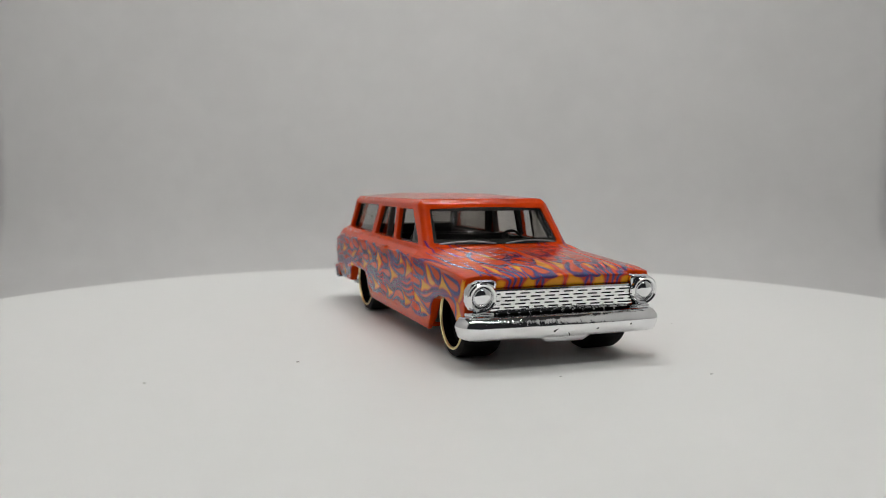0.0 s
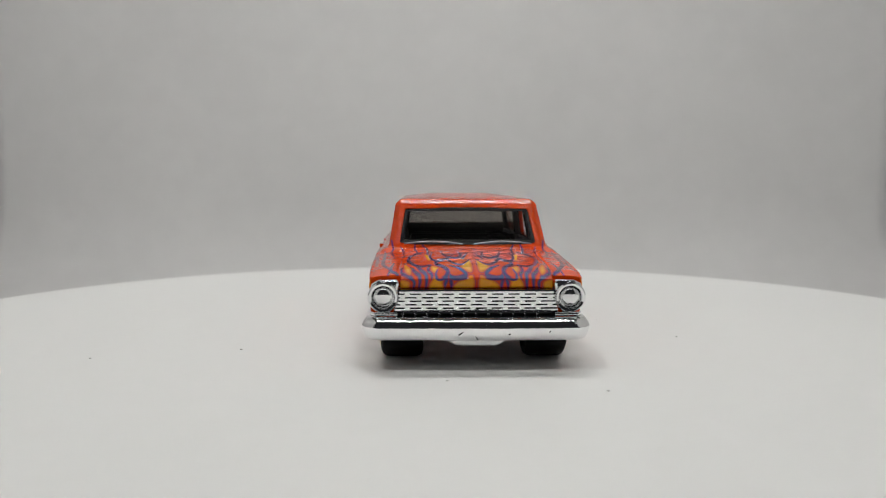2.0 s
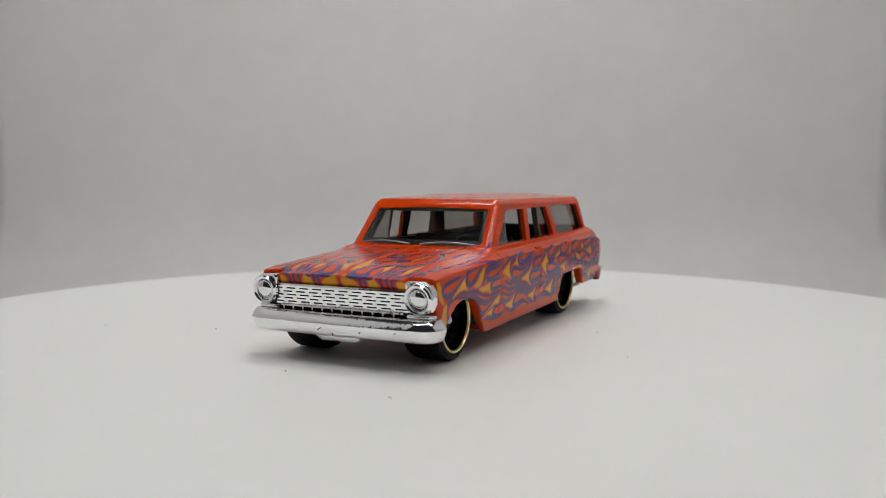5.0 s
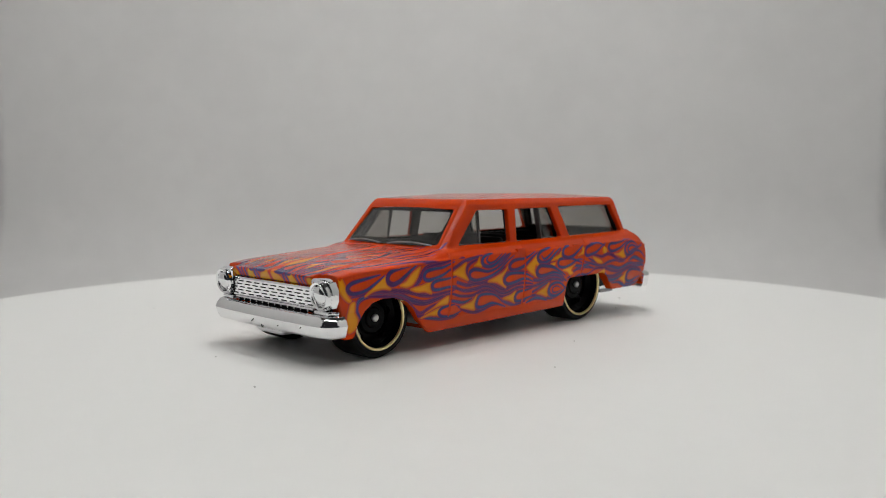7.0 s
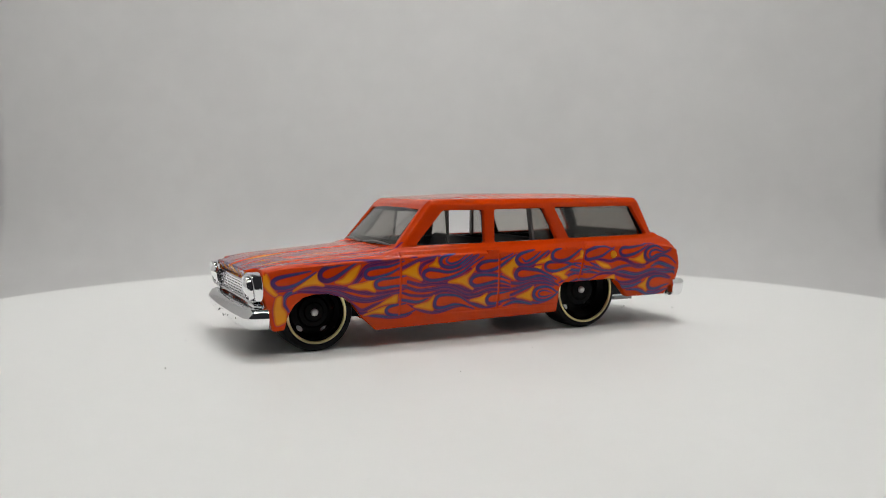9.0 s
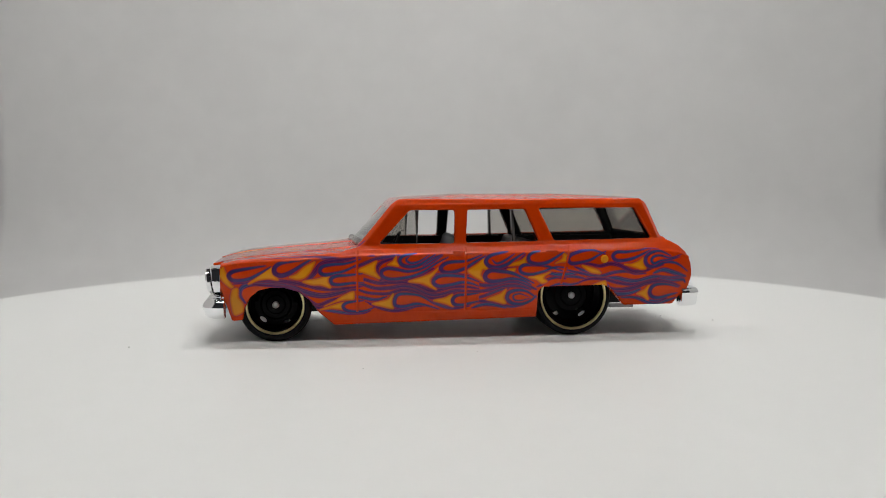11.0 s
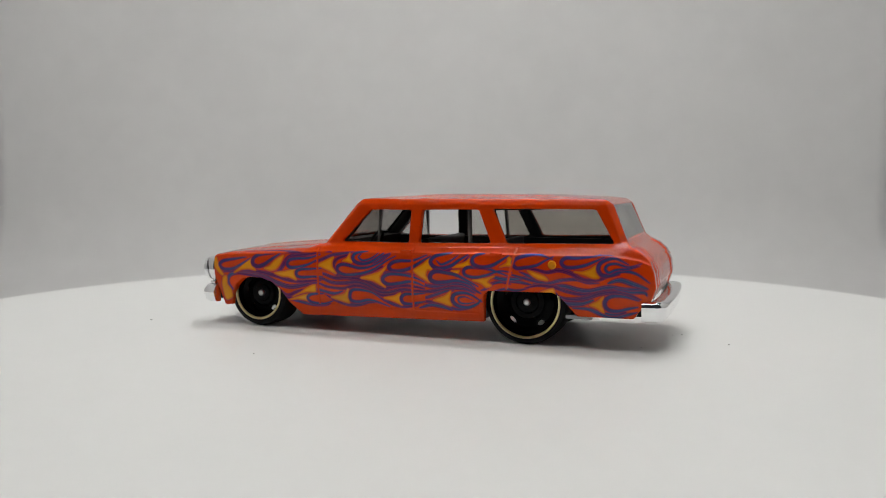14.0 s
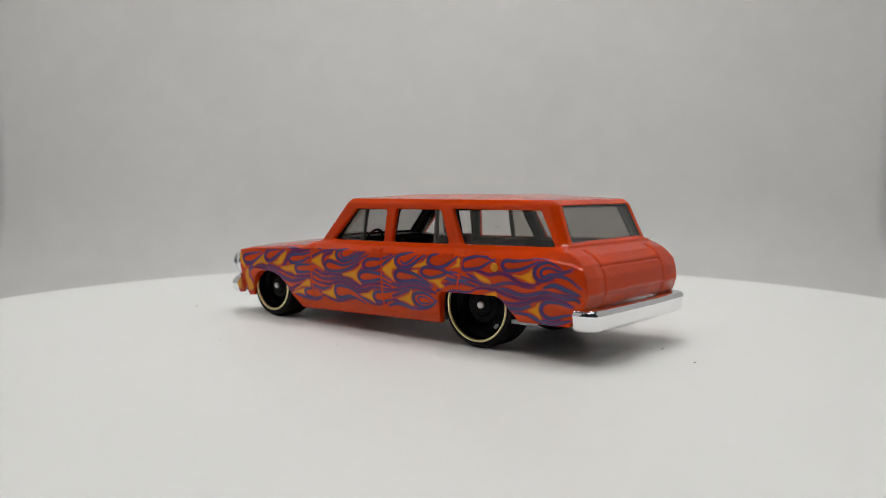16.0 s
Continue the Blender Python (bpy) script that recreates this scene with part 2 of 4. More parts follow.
SIDE_FLAMES_A4 = [
    ('S', 0.28, 0.4, [(31.38, 8.64), (29.62, 8.84), (27.86, 9.03), (25.68, 8.98), (23.51, 8.76), (21.35, 8.36), (19.63, 7.88), (17.48, 7.66), (15.33, 7.86), (13.62, 8.06)]),
    ('S', 0.30, 0.3, [(28.75, 8.51), (26.13, 8.29), (23.96, 7.90), (22.23, 7.08), (20.95, 6.00), (19.66, 5.35), (17.93, 6.05), (15.77, 6.68)]),
    ('S', 0.25, 0.4, [(21.80, 6.92), (21.12, 5.91), (20.09, 5.09), (18.37, 5.03)]),
    ('S', 0.25, 0.5, [(19.24, 4.68), (17.51, 4.45), (15.37, 4.16), (13.23, 4.20), (12.21, 4.47)]),
    ('S', 0.22, 0.9, [(23.46, 11.88), (21.72, 12.15), (19.14, 12.18), (16.57, 12.37), (13.58, 12.49)]),
]
SIDE_FLAMES_B1 = [
    ('Y', 0.00, 0.0, [(11.30, 11.68), (12.49, 11.17), (14.20, 10.31), (13.18, 9.99), (11.65, 9.42), (10.89, 9.18), (11.48, 10.10), (11.56, 10.93)]),
    ('Y', 0.00, 0.0, [(8.51, 12.30), (9.02, 11.62), (9.78, 11.12), (9.11, 11.04), (8.26, 10.89), (8.09, 11.14), (8.51, 11.63)]),
    ('Y', 0.00, 0.0, [(2.24, 10.79), (3.49, 9.78), (5.16, 9.18), (6.76, 8.66), (4.75, 8.36), (3.50, 7.79), (2.74, 7.47), (3.49, 8.37), (3.58, 9.04), (2.91, 9.88)]),
    ('Y', 0.00, 0.0, [(8.96, 6.87), (9.82, 6.02), (11.94, 5.48), (10.67, 5.08), (8.98, 4.70), (9.14, 5.53), (9.05, 6.20)]),
    ('Y', 0.00, 0.0, [(0.33, 6.68), (1.41, 6.17), (3.08, 5.80), (1.41, 5.33), (0.16, 4.86), (0.50, 5.68)]),
]
SIDE_FLAMES_B2 = [
    ('S', 0.25, 0.2, [(15.05, 10.72), (13.59, 11.15), (11.47, 11.93), (9.35, 12.29), (7.92, 12.55)]),
    ('S', 0.33, 0.1, [(8.93, 12.04), (10.62, 11.44), (11.31, 10.60), (11.23, 9.60), (10.13, 8.94), (8.11, 8.72), (5.58, 9.42), (3.07, 10.54)]),
    ('U', 0.25, 0.4, [(1.82, 12.37), (3.49, 11.19), (5.16, 10.43), (6.84, 10.16), (8.52, 10.47), (9.78, 10.62), (10.63, 10.19), (10.47, 9.44), (9.37, 9.04), (7.68, 9.15), (6.00, 9.50), (4.32, 10.19), (2.65, 11.29), (0.99, 12.13)]),
    ('U', 0.27, 0.5, [(5.57, 12.74), (7.08, 12.48), (7.75, 12.22), (8.01, 11.64), (7.59, 11.06), (6.42, 10.83), (5.16, 11.09), (3.90, 11.85), (2.90, 12.52)]),
    ('U', 0.18, 0.9, [(6.58, 12.32), (7.08, 11.81), (6.41, 11.32), (5.16, 11.59), (3.73, 12.51)]),
]
SIDE_FLAMES_B3 = [
    ('S', 0.22, 0.9, [(4.74, 10.85), (3.74, 11.52), (2.90, 12.03), (1.82, 12.53)]),
    ('U', 0.27, 0.3, [(-3.96, 12.43), (-1.74, 11.58), (0.16, 11.48), (1.41, 11.22), (2.07, 10.55), (1.57, 9.98), (0.16, 9.99), (-1.49, 10.51), (-3.14, 11.52), (-4.54, 12.27)]),
    ('S', 0.23, 0.2, [(3.74, 9.37), (1.82, 9.72), (-0.25, 9.59), (-2.07, 9.45)]),
    ('U', 0.27, 0.4, [(-3.56, 8.48), (-1.91, 9.11), (-0.25, 9.42), (1.82, 9.48), (2.91, 9.05), (3.08, 8.38), (2.24, 7.90), (0.58, 8.09), (-1.08, 8.44), (-2.32, 8.30), (-3.56, 7.82)]),
    ('S', 0.32, 0.5, [(15.74, 9.54), (13.19, 9.07), (11.07, 8.51), (8.95, 8.63), (6.43, 8.33), (4.75, 7.69), (3.50, 7.21), (2.24, 7.40), (0.58, 7.76), (-1.49, 7.79), (-3.56, 7.49)]),
]
SIDE_FLAMES_B4 = [
    ('S', 0.30, 0.6, [(15.58, 8.53), (13.62, 8.39), (11.50, 7.75), (9.38, 7.79), (7.27, 7.99), (5.59, 7.51), (3.92, 6.71), (2.25, 6.65), (0.16, 7.18), (-1.91, 7.13), (-3.56, 6.83)]),
    ('S', 0.23, 0.5, [(15.59, 7.52), (14.05, 7.55), (12.35, 7.07), (9.81, 6.94), (7.69, 7.48), (6.01, 7.25), (4.34, 6.45), (3.08, 6.14), (1.41, 6.41), (-0.25, 6.94)]),
    ('S', 0.23, 0.5, [(15.34, 6.77), (13.64, 6.46), (11.51, 6.08), (9.81, 6.52)]),
    ('U', 0.25, 0.5, [(2.92, 5.22), (4.76, 6.44), (6.43, 6.83), (8.12, 6.80), (8.71, 6.04), (8.55, 5.12), (7.29, 4.98), (5.60, 5.34), (3.92, 5.04), (2.25, 4.49)]),
    ('S', 0.30, 1.0, [(7.96, 5.80), (6.44, 6.00), (4.76, 5.61), (2.92, 4.97)]),
]
SIDE_FLAMES_B5 = [
    ('S', 0.27, 0.4, [(14.24, 6.12), (12.37, 5.47), (10.67, 4.83), (8.98, 4.44), (7.29, 4.56), (5.60, 5.01), (4.34, 5.03)]),
    ('S', 0.23, 0.5, [(4.76, 6.11), (3.08, 5.47), (1.41, 4.83), (-0.25, 4.62), (-2.32, 4.90)]),
    ('U', 0.25, 0.4, [(-3.56, 6.83), (-1.91, 6.64), (-0.42, 6.53), (0.25, 5.94), (-0.00, 5.19), (-1.08, 5.05), (-2.32, 5.32), (-3.56, 5.59)]),
]
SIDE_FLAMES_C1 = [
    ('Y', 0.00, 0.0, [(-4.62, 12.36), (-3.55, 11.28), (-1.91, 10.19), (-2.57, 9.45), (-3.56, 8.89), (-4.38, 8.49), (-3.80, 9.47), (-4.05, 10.30), (-4.79, 10.39)]),
    ('Y', 0.00, 0.0, [(-10.49, 12.09), (-9.84, 11.60), (-8.63, 11.17), (-7.90, 10.76), (-9.28, 10.86), (-10.50, 10.87), (-10.74, 10.96), (-10.41, 11.60)]),
    ('Y', 0.00, 0.0, [(-7.73, 10.26), (-8.31, 10.35), (-8.96, 10.36), (-8.72, 9.78), (-8.96, 9.54), (-8.31, 9.78)]),
    ('Y', 0.00, 0.0, [(-7.58, 7.31), (-6.69, 6.63), (-4.80, 5.86), (-6.03, 5.55), (-7.27, 5.16), (-7.68, 5.25), (-7.34, 6.07)]),
    ('Y', 0.00, 0.0, [(-14.15, 9.78), (-12.94, 9.43), (-10.92, 9.08), (-12.13, 8.69), (-12.95, 8.13), (-13.75, 8.39), (-13.19, 8.87), (-13.50, 9.36)]),
]
SIDE_FLAMES_C2 = [
    ('Y', 0.00, 0.0, [(-16.13, 12.56), (-16.69, 12.25), (-16.70, 11.35), (-15.74, 11.26), (-14.94, 11.09), (-15.98, 11.75)]),
    ('U', 0.28, 0.4, [(-7.80, 12.88), (-6.42, 12.62), (-5.19, 12.28), (-4.54, 11.54), (-5.03, 10.80), (-6.18, 10.57), (-7.65, 11.00), (-8.87, 11.83), (-10.24, 12.66)]),
    ('U', 0.18, 1.0, [(-5.44, 11.71), (-6.18, 11.14), (-7.48, 11.65), (-8.78, 12.56)]),
    ('S', 0.23, 0.2, [(-4.54, 10.22), (-6.02, 10.32), (-7.65, 10.43), (-9.28, 11.26), (-10.41, 12.50)]),
    ('U', 0.30, 0.3, [(-11.73, 8.19), (-10.10, 8.99), (-8.47, 9.70), (-6.84, 10.01), (-5.36, 10.15), (-4.54, 9.65), (-4.54, 8.91), (-5.37, 8.51), (-6.84, 8.61), (-8.48, 8.88), (-10.11, 8.58), (-11.33, 7.94)]),
]
SIDE_FLAMES_C3 = [
    ('U', 0.23, 0.5, [(-16.56, 9.73), (-14.95, 10.28), (-13.33, 10.74), (-11.71, 10.89), (-10.25, 10.87), (-9.61, 10.37), (-9.94, 9.72), (-11.32, 9.49), (-12.93, 9.84), (-14.94, 10.52), (-16.71, 10.38)]),
    ('U', 0.27, 0.4, [(-12.67, 12.93), (-11.54, 12.68), (-10.90, 12.10), (-11.14, 11.29), (-12.36, 10.98), (-13.73, 11.24), (-14.93, 11.90), (-16.21, 12.73)]),
    ('S', 0.18, 1.0, [(-11.55, 11.70), (-12.92, 11.47), (-14.29, 11.89), (-15.57, 12.72)]),
    ('S', 0.30, 0.6, [(-1.91, 8.45), (-3.56, 8.07), (-5.21, 7.93), (-7.25, 8.37), (-9.29, 8.40), (-10.92, 7.77), (-12.15, 7.22)]),
    ('S', 0.27, 0.5, [(-1.91, 7.21), (-3.56, 7.08), (-5.62, 7.36), (-7.66, 7.80), (-9.70, 7.75), (-11.33, 7.20)]),
    ('S', 0.23, 0.4, [(-1.91, 6.14), (-3.56, 6.17), (-5.21, 6.69), (-6.85, 7.29), (-8.08, 7.40)]),
]
SIDE_FLAMES_C4 = [
    ('U', 0.27, 0.5, [(-12.24, 5.99), (-10.69, 6.95), (-9.30, 7.17), (-8.08, 6.82), (-7.84, 5.91), (-8.66, 5.18), (-10.13, 5.05), (-11.51, 5.65), (-12.15, 6.31)]),
    ('U', 0.15, 1.0, [(-11.10, 6.13), (-9.71, 6.60), (-8.73, 6.34), (-8.98, 5.68), (-10.12, 5.62), (-11.34, 5.97)]),
    ('S', 0.23, 0.4, [(-1.91, 4.98), (-3.56, 5.59), (-5.21, 5.45), (-6.86, 4.99), (-8.50, 4.69), (-10.13, 4.80)]),
    ('S', 0.27, 1.0, [(-2.57, 4.58), (-4.39, 5.11), (-6.04, 4.97), (-7.68, 4.51)]),
]
SIDE_FLAMES_D1 = [
    ('S', 0.22, 0.2, [(-12.14, 7.62), (-12.95, 7.96), (-13.75, 8.63), (-14.96, 8.97), (-16.57, 8.75)]),
    ('S', 0.23, 0.5, [(-13.75, 8.63), (-15.76, 9.15), (-17.77, 9.10), (-19.77, 8.72)]),
    ('S', 0.20, 0.4, [(-14.16, 7.66), (-15.77, 8.01), (-17.38, 7.87), (-19.14, 8.30)]),
    ('S', 0.27, 0.8, [(-12.93, 9.92), (-14.15, 9.61), (-15.76, 9.39), (-17.76, 9.58), (-19.75, 10.02)]),
    ('S', 0.23, 0.6, [(-15.75, 10.29), (-17.76, 9.83), (-19.76, 9.37), (-21.76, 9.07), (-23.73, 9.59), (-25.70, 9.77), (-27.28, 9.39), (-28.85, 9.42)]),
    ('U', 0.25, 0.3, [(-22.50, 12.39), (-20.91, 12.94), (-19.72, 13.01), (-18.53, 12.75), (-17.33, 12.33), (-16.86, 11.68), (-17.35, 11.04), (-18.54, 11.13), (-20.13, 11.48), (-21.32, 12.14), (-22.58, 12.79)]),
]
SIDE_FLAMES_D2 = [
    ('Y', 0.00, 0.0, [(-18.95, 10.73), (-19.99, 10.50), (-21.35, 10.04), (-21.83, 9.48), (-20.56, 9.62), (-19.75, 10.02)]),
    ('Y', 0.00, 0.0, [(-28.49, 11.82), (-27.64, 11.25), (-26.47, 10.83), (-25.45, 10.82), (-26.87, 10.43), (-28.05, 10.05), (-28.83, 10.14), (-28.43, 10.85)]),
    ('Y', 0.00, 0.0, [(-22.56, 8.36), (-21.53, 8.10), (-20.74, 7.76), (-21.78, 7.53), (-22.58, 7.06), (-22.81, 7.79)]),
    ('Y', 0.00, 0.0, [(-29.43, 7.58), (-28.66, 6.92), (-27.57, 6.34), (-28.52, 5.95), (-29.47, 5.40), (-29.22, 6.44)]),
    ('U', 0.25, 0.4, [(-28.55, 13.02), (-27.22, 12.84), (-25.65, 12.67), (-24.31, 12.65), (-23.69, 12.08), (-24.18, 11.44), (-25.28, 11.38), (-26.85, 11.72), (-28.40, 12.38), (-29.56, 12.95)]),
    ('S', 0.22, 1.0, [(-28.23, 13.09), (-29.32, 13.35), (-30.88, 13.20)]),
]
SIDE_FLAMES_D3 = [
    ('S', 0.27, 0.3, [(-18.55, 11.05), (-20.14, 10.91), (-21.73, 10.61), (-23.31, 10.95), (-24.90, 10.65), (-26.09, 10.02), (-27.27, 9.71), (-28.84, 9.90), (-30.00, 10.31), (-31.56, 10.65)]),
    ('U', 0.27, 0.4, [(-32.69, 12.03), (-31.12, 12.73), (-29.96, 12.63), (-28.96, 12.06), (-28.74, 11.18), (-29.38, 10.47), (-30.78, 10.64), (-31.93, 11.14), (-33.72, 10.84), (-35.45, 9.67)]),
    ('U', 0.20, 1.0, [(-34.39, 12.20), (-32.70, 11.71), (-31.14, 12.09), (-30.05, 11.92), (-29.67, 11.35), (-30.15, 10.88), (-31.15, 11.29), (-32.70, 11.47), (-34.17, 11.88)]),
    ('S', 0.18, 0.4, [(-17.75, 10.56), (-18.96, 10.09), (-20.56, 9.46)]),
]
SIDE_FLAMES_E1 = [
    ('S', 0.32, 0.9, [(-19.77, 8.88), (-22.16, 8.67), (-24.14, 8.78), (-26.12, 8.33), (-27.69, 8.27), (-30.03, 8.87), (-32.37, 8.75), (-35.09, 8.79)]),
    ('S', 0.22, 0.4, [(-18.58, 8.30), (-20.57, 8.73), (-22.56, 8.60), (-24.54, 8.06), (-26.52, 7.77), (-28.48, 8.12)]),
    ('S', 0.32, 1.0, [(-30.02, 9.43), (-31.57, 9.93), (-33.52, 9.40), (-35.24, 8.87)]),
    ('S', 0.23, 1.0, [(-30.81, 8.72), (-32.77, 8.35), (-34.71, 8.38), (-35.18, 7.91)]),
    ('S', 0.30, 0.5, [(-22.81, 7.63), (-23.77, 7.16), (-25.35, 7.02), (-27.31, 7.38), (-28.87, 7.97), (-30.82, 8.24), (-32.78, 7.95), (-34.34, 7.41)]),
    ('U', 0.27, 0.4, [(-34.11, 7.25), (-32.39, 7.70), (-30.83, 7.76), (-29.90, 7.34), (-29.61, 6.53), (-30.09, 5.82), (-31.27, 5.68), (-32.82, 6.11), (-33.98, 6.37)]),
]
SIDE_FLAMES_E2 = [
    ('S', 0.33, 0.9, [(-22.96, 7.80), (-23.46, 6.75), (-24.73, 6.37), (-26.54, 6.48), (-28.11, 7.07)]),
    ('S', 0.28, 0.9, [(-25.21, 5.81), (-27.34, 5.77), (-28.92, 5.23), (-30.50, 4.77), (-32.44, 5.21), (-33.84, 5.64)]),
    ('S', 0.22, 0.5, [(-29.16, 5.39), (-30.88, 5.18), (-32.44, 5.62)]),
]
HOOD_FLAMES_A1 = [
    ('Y', 0.00, 0.0, [(40.26, 2.78), (37.15, 2.44), (35.59, 1.82), (34.32, 0.45), (40.22, 0.45)]),
    ('Y', 0.00, 0.0, [(30.63, 1.83), (27.67, 0.94), (26.82, 0.50), (32.39, 0.46), (32.19, 1.17)]),
    ('Y', 0.00, 0.0, [(40.32, 5.73), (36.59, 5.53), (34.20, 5.05), (34.28, 4.02), (36.56, 4.22), (40.29, 4.15)]),
    ('Y', 0.00, 0.0, [(40.37, 8.35), (36.64, 8.21), (35.40, 8.83), (36.04, 9.65), (40.08, 9.24)]),
    ('Y', 0.00, 0.0, [(23.62, 7.53), (21.50, 6.28), (24.46, 5.35), (26.86, 6.11), (25.86, 7.00)]),
    ('Y', 0.00, 0.0, [(30.15, 5.42), (30.99, 4.66), (33.16, 4.77), (32.03, 5.39)]),
    ('Y', 0.00, 0.0, [(28.59, 8.85), (30.83, 8.16), (33.08, 8.12), (31.87, 8.71)]),
]
HOOD_FLAMES_A2 = [
    ('U', 0.23, 0.4, [(29.71, 3.14), (31.31, 2.03), (33.24, 1.29), (34.20, 1.55), (34.67, 2.51), (33.96, 3.21), (31.99, 3.42)]),
    ('U', 0.22, 0.4, [(22.50, 2.53), (25.22, 3.51), (26.30, 4.51), (28.71, 4.84), (30.31, 4.05), (32.23, 3.48), (34.20, 3.74), (35.02, 4.56), (33.64, 4.95), (31.67, 4.70)]),
    ('S', 0.20, 0.5, [(32.67, 3.39), (35.31, 3.67), (40.91, 4.01)]),
    ('S', 0.20, 0.3, [(32.67, 3.25), (35.92, 3.12), (40.89, 2.98)]),
    ('S', 0.18, 0.4, [(34.24, 4.23), (37.50, 4.43), (40.92, 4.56)]),
    ('S', 0.22, 0.5, [(30.03, 9.23), (32.75, 9.12), (33.96, 8.18), (36.31, 7.59), (40.98, 7.73)]),
    ('S', 0.22, 0.4, [(29.07, 8.59), (32.47, 7.47), (34.44, 6.90), (40.97, 7.04)]),
    ('S', 0.22, 0.5, [(27.79, 7.82), (31.67, 6.82), (34.08, 6.10), (40.95, 6.21)]),
]
HOOD_FLAMES_A3 = [
    ('U', 0.20, 0.4, [(28.95, 5.56), (29.99, 6.50), (29.03, 7.58), (25.90, 8.41), (22.90, 8.27), (20.77, 7.49), (19.49, 6.55)]),
    ('S', 0.18, 0.3, [(28.95, 5.56), (31.75, 5.90), (34.20, 5.39), (40.94, 5.46)]),
]
HOOD_FLAMES_B1 = [
    ('S', 0.13, 0.4, [(22.14, 10.42), (17.25, 11.04), (15.09, 10.84), (12.00, 11.38)]),
    ('S', 0.13, 0.4, [(22.90, 9.11), (17.29, 9.34), (14.36, 9.83)]),
    ('S', 0.13, 0.4, [(21.34, 7.06), (15.97, 7.74), (12.80, 7.62)]),
    ('S', 0.13, 0.4, [(23.94, 5.98), (17.57, 5.94), (13.32, 6.75)]),
    ('U', 0.17, 0.4, [(18.93, 4.20), (23.46, 3.42), (24.78, 2.17), (22.46, 1.45), (19.05, 1.74)]),
    ('U', 0.17, 0.4, [(20.69, 5.38), (23.98, 5.60), (27.11, 4.63), (25.62, 3.50), (28.11, 2.68), (29.27, 1.71), (26.42, 0.50)]),
    ('S', 0.17, 0.4, [(21.02, 0.54), (26.02, 1.62), (27.31, 2.85)]),
    ('S', 0.18, 0.5, [(27.39, 12.57), (21.26, 12.77), (14.48, 13.88), (12.00, 13.41), (12.00, 13.58)]),
    ('S', 0.18, 0.5, [(34.22, 10.89), (30.59, 10.75), (26.90, 11.74), (20.81, 11.80), (16.01, 11.98)]),
]
HOOD_FLAMES_B2 = [
    ('S', 0.18, 0.5, [(37.29, 9.79), (33.16, 9.65), (31.11, 10.56), (26.30, 10.32)]),
]
SIDE_FLAMES = SIDE_FLAMES_A1 + SIDE_FLAMES_A2 + SIDE_FLAMES_A3 + SIDE_FLAMES_A4 + SIDE_FLAMES_B1 + SIDE_FLAMES_B2 + SIDE_FLAMES_B3 + SIDE_FLAMES_B4 + SIDE_FLAMES_B5 + SIDE_FLAMES_C1 + SIDE_FLAMES_C2 + SIDE_FLAMES_C3 + SIDE_FLAMES_C4 + SIDE_FLAMES_D1 + SIDE_FLAMES_D2 + SIDE_FLAMES_D3 + SIDE_FLAMES_E1 + SIDE_FLAMES_E2
HOOD_FLAMES = HOOD_FLAMES_A1 + HOOD_FLAMES_A2 + HOOD_FLAMES_A3 + HOOD_FLAMES_B1 + HOOD_FLAMES_B2


def along(x, table):
    return float(np.interp(-x, [-a for a, _ in table], [b for _, b in table]))


SHOULDER = [(34.5, 11.0), (30.5, 11.6), (14, 12.5), (-5, 12.75), (-20, 12.95), (-30, 13.1), (-34, 12.6), (-36.6, 11.6)]
HALF = [(34.6, 13.05), (32, 13.25), (26, 13.45), (10, 13.55), (-25, 13.65), (-32, 13.6), (-35, 13.5), (-36.6, 13.2)]


def lower_body():
    """The body below the windows: sections from nose to tail."""
    bm = bmesh.new()
    rings = []
    for x in [37, 36, 34.5, 33, 31, 28, 24, 20, 16.5, 14.5, 13, 8, 2, -6, -14, -22, -28, -31, -33, -34.5, -36, -37]:
        zs, w = along(x, SHOULDER), along(x, HALF)
        rise = along(x, [(34, 0.25), (16.5, 0.55), (13.5, 1.2), (-30, 1.5), (-33, 2.2), (-37, 2.2)])
        crown = along(x, [(34.8, 0.3), (33, 0.55), (30, 0.75), (24, 0.95), (17.4, 1.1), (14, 1.3), (13, 1.5), (-37, 1.9)])
        inset = along(x, [(34, 1.5), (15, 1.6), (13, 2.0), (-30, 2.1), (-37, 2.2)])
        half = [(w - 1.3, 1.2), (w - 1.25, 2.2), (w - 0.75, 4.2), (w - 0.2, 7.0), (w, 10.0), (w - 0.05, zs - 0.5), (w - 0.30, zs),
                (w - 0.30 - (inset - 0.3) * 0.4, zs + rise * 0.62), (w - inset, zs + rise), (w - inset - 4, max(zs + crown - 0.15, zs + rise)), (3.5, max(zs + crown, zs + rise))]
        pts = [(y, z) for y, z in half] + [(-y, z) for y, z in reversed(half)]
        rings.append([bm.verts.new((x, y, z)) for y, z in pts])
    n = len(rings[0])
    for r0, r1 in zip(rings, rings[1:]):
        for k in range(n):
            bm.faces.new((r0[k], r0[(k + 1) % n], r1[(k + 1) % n], r1[k]))
    bm.faces.new(rings[0])
    bm.faces.new(rings[-1][::-1])
    return solid(bm)


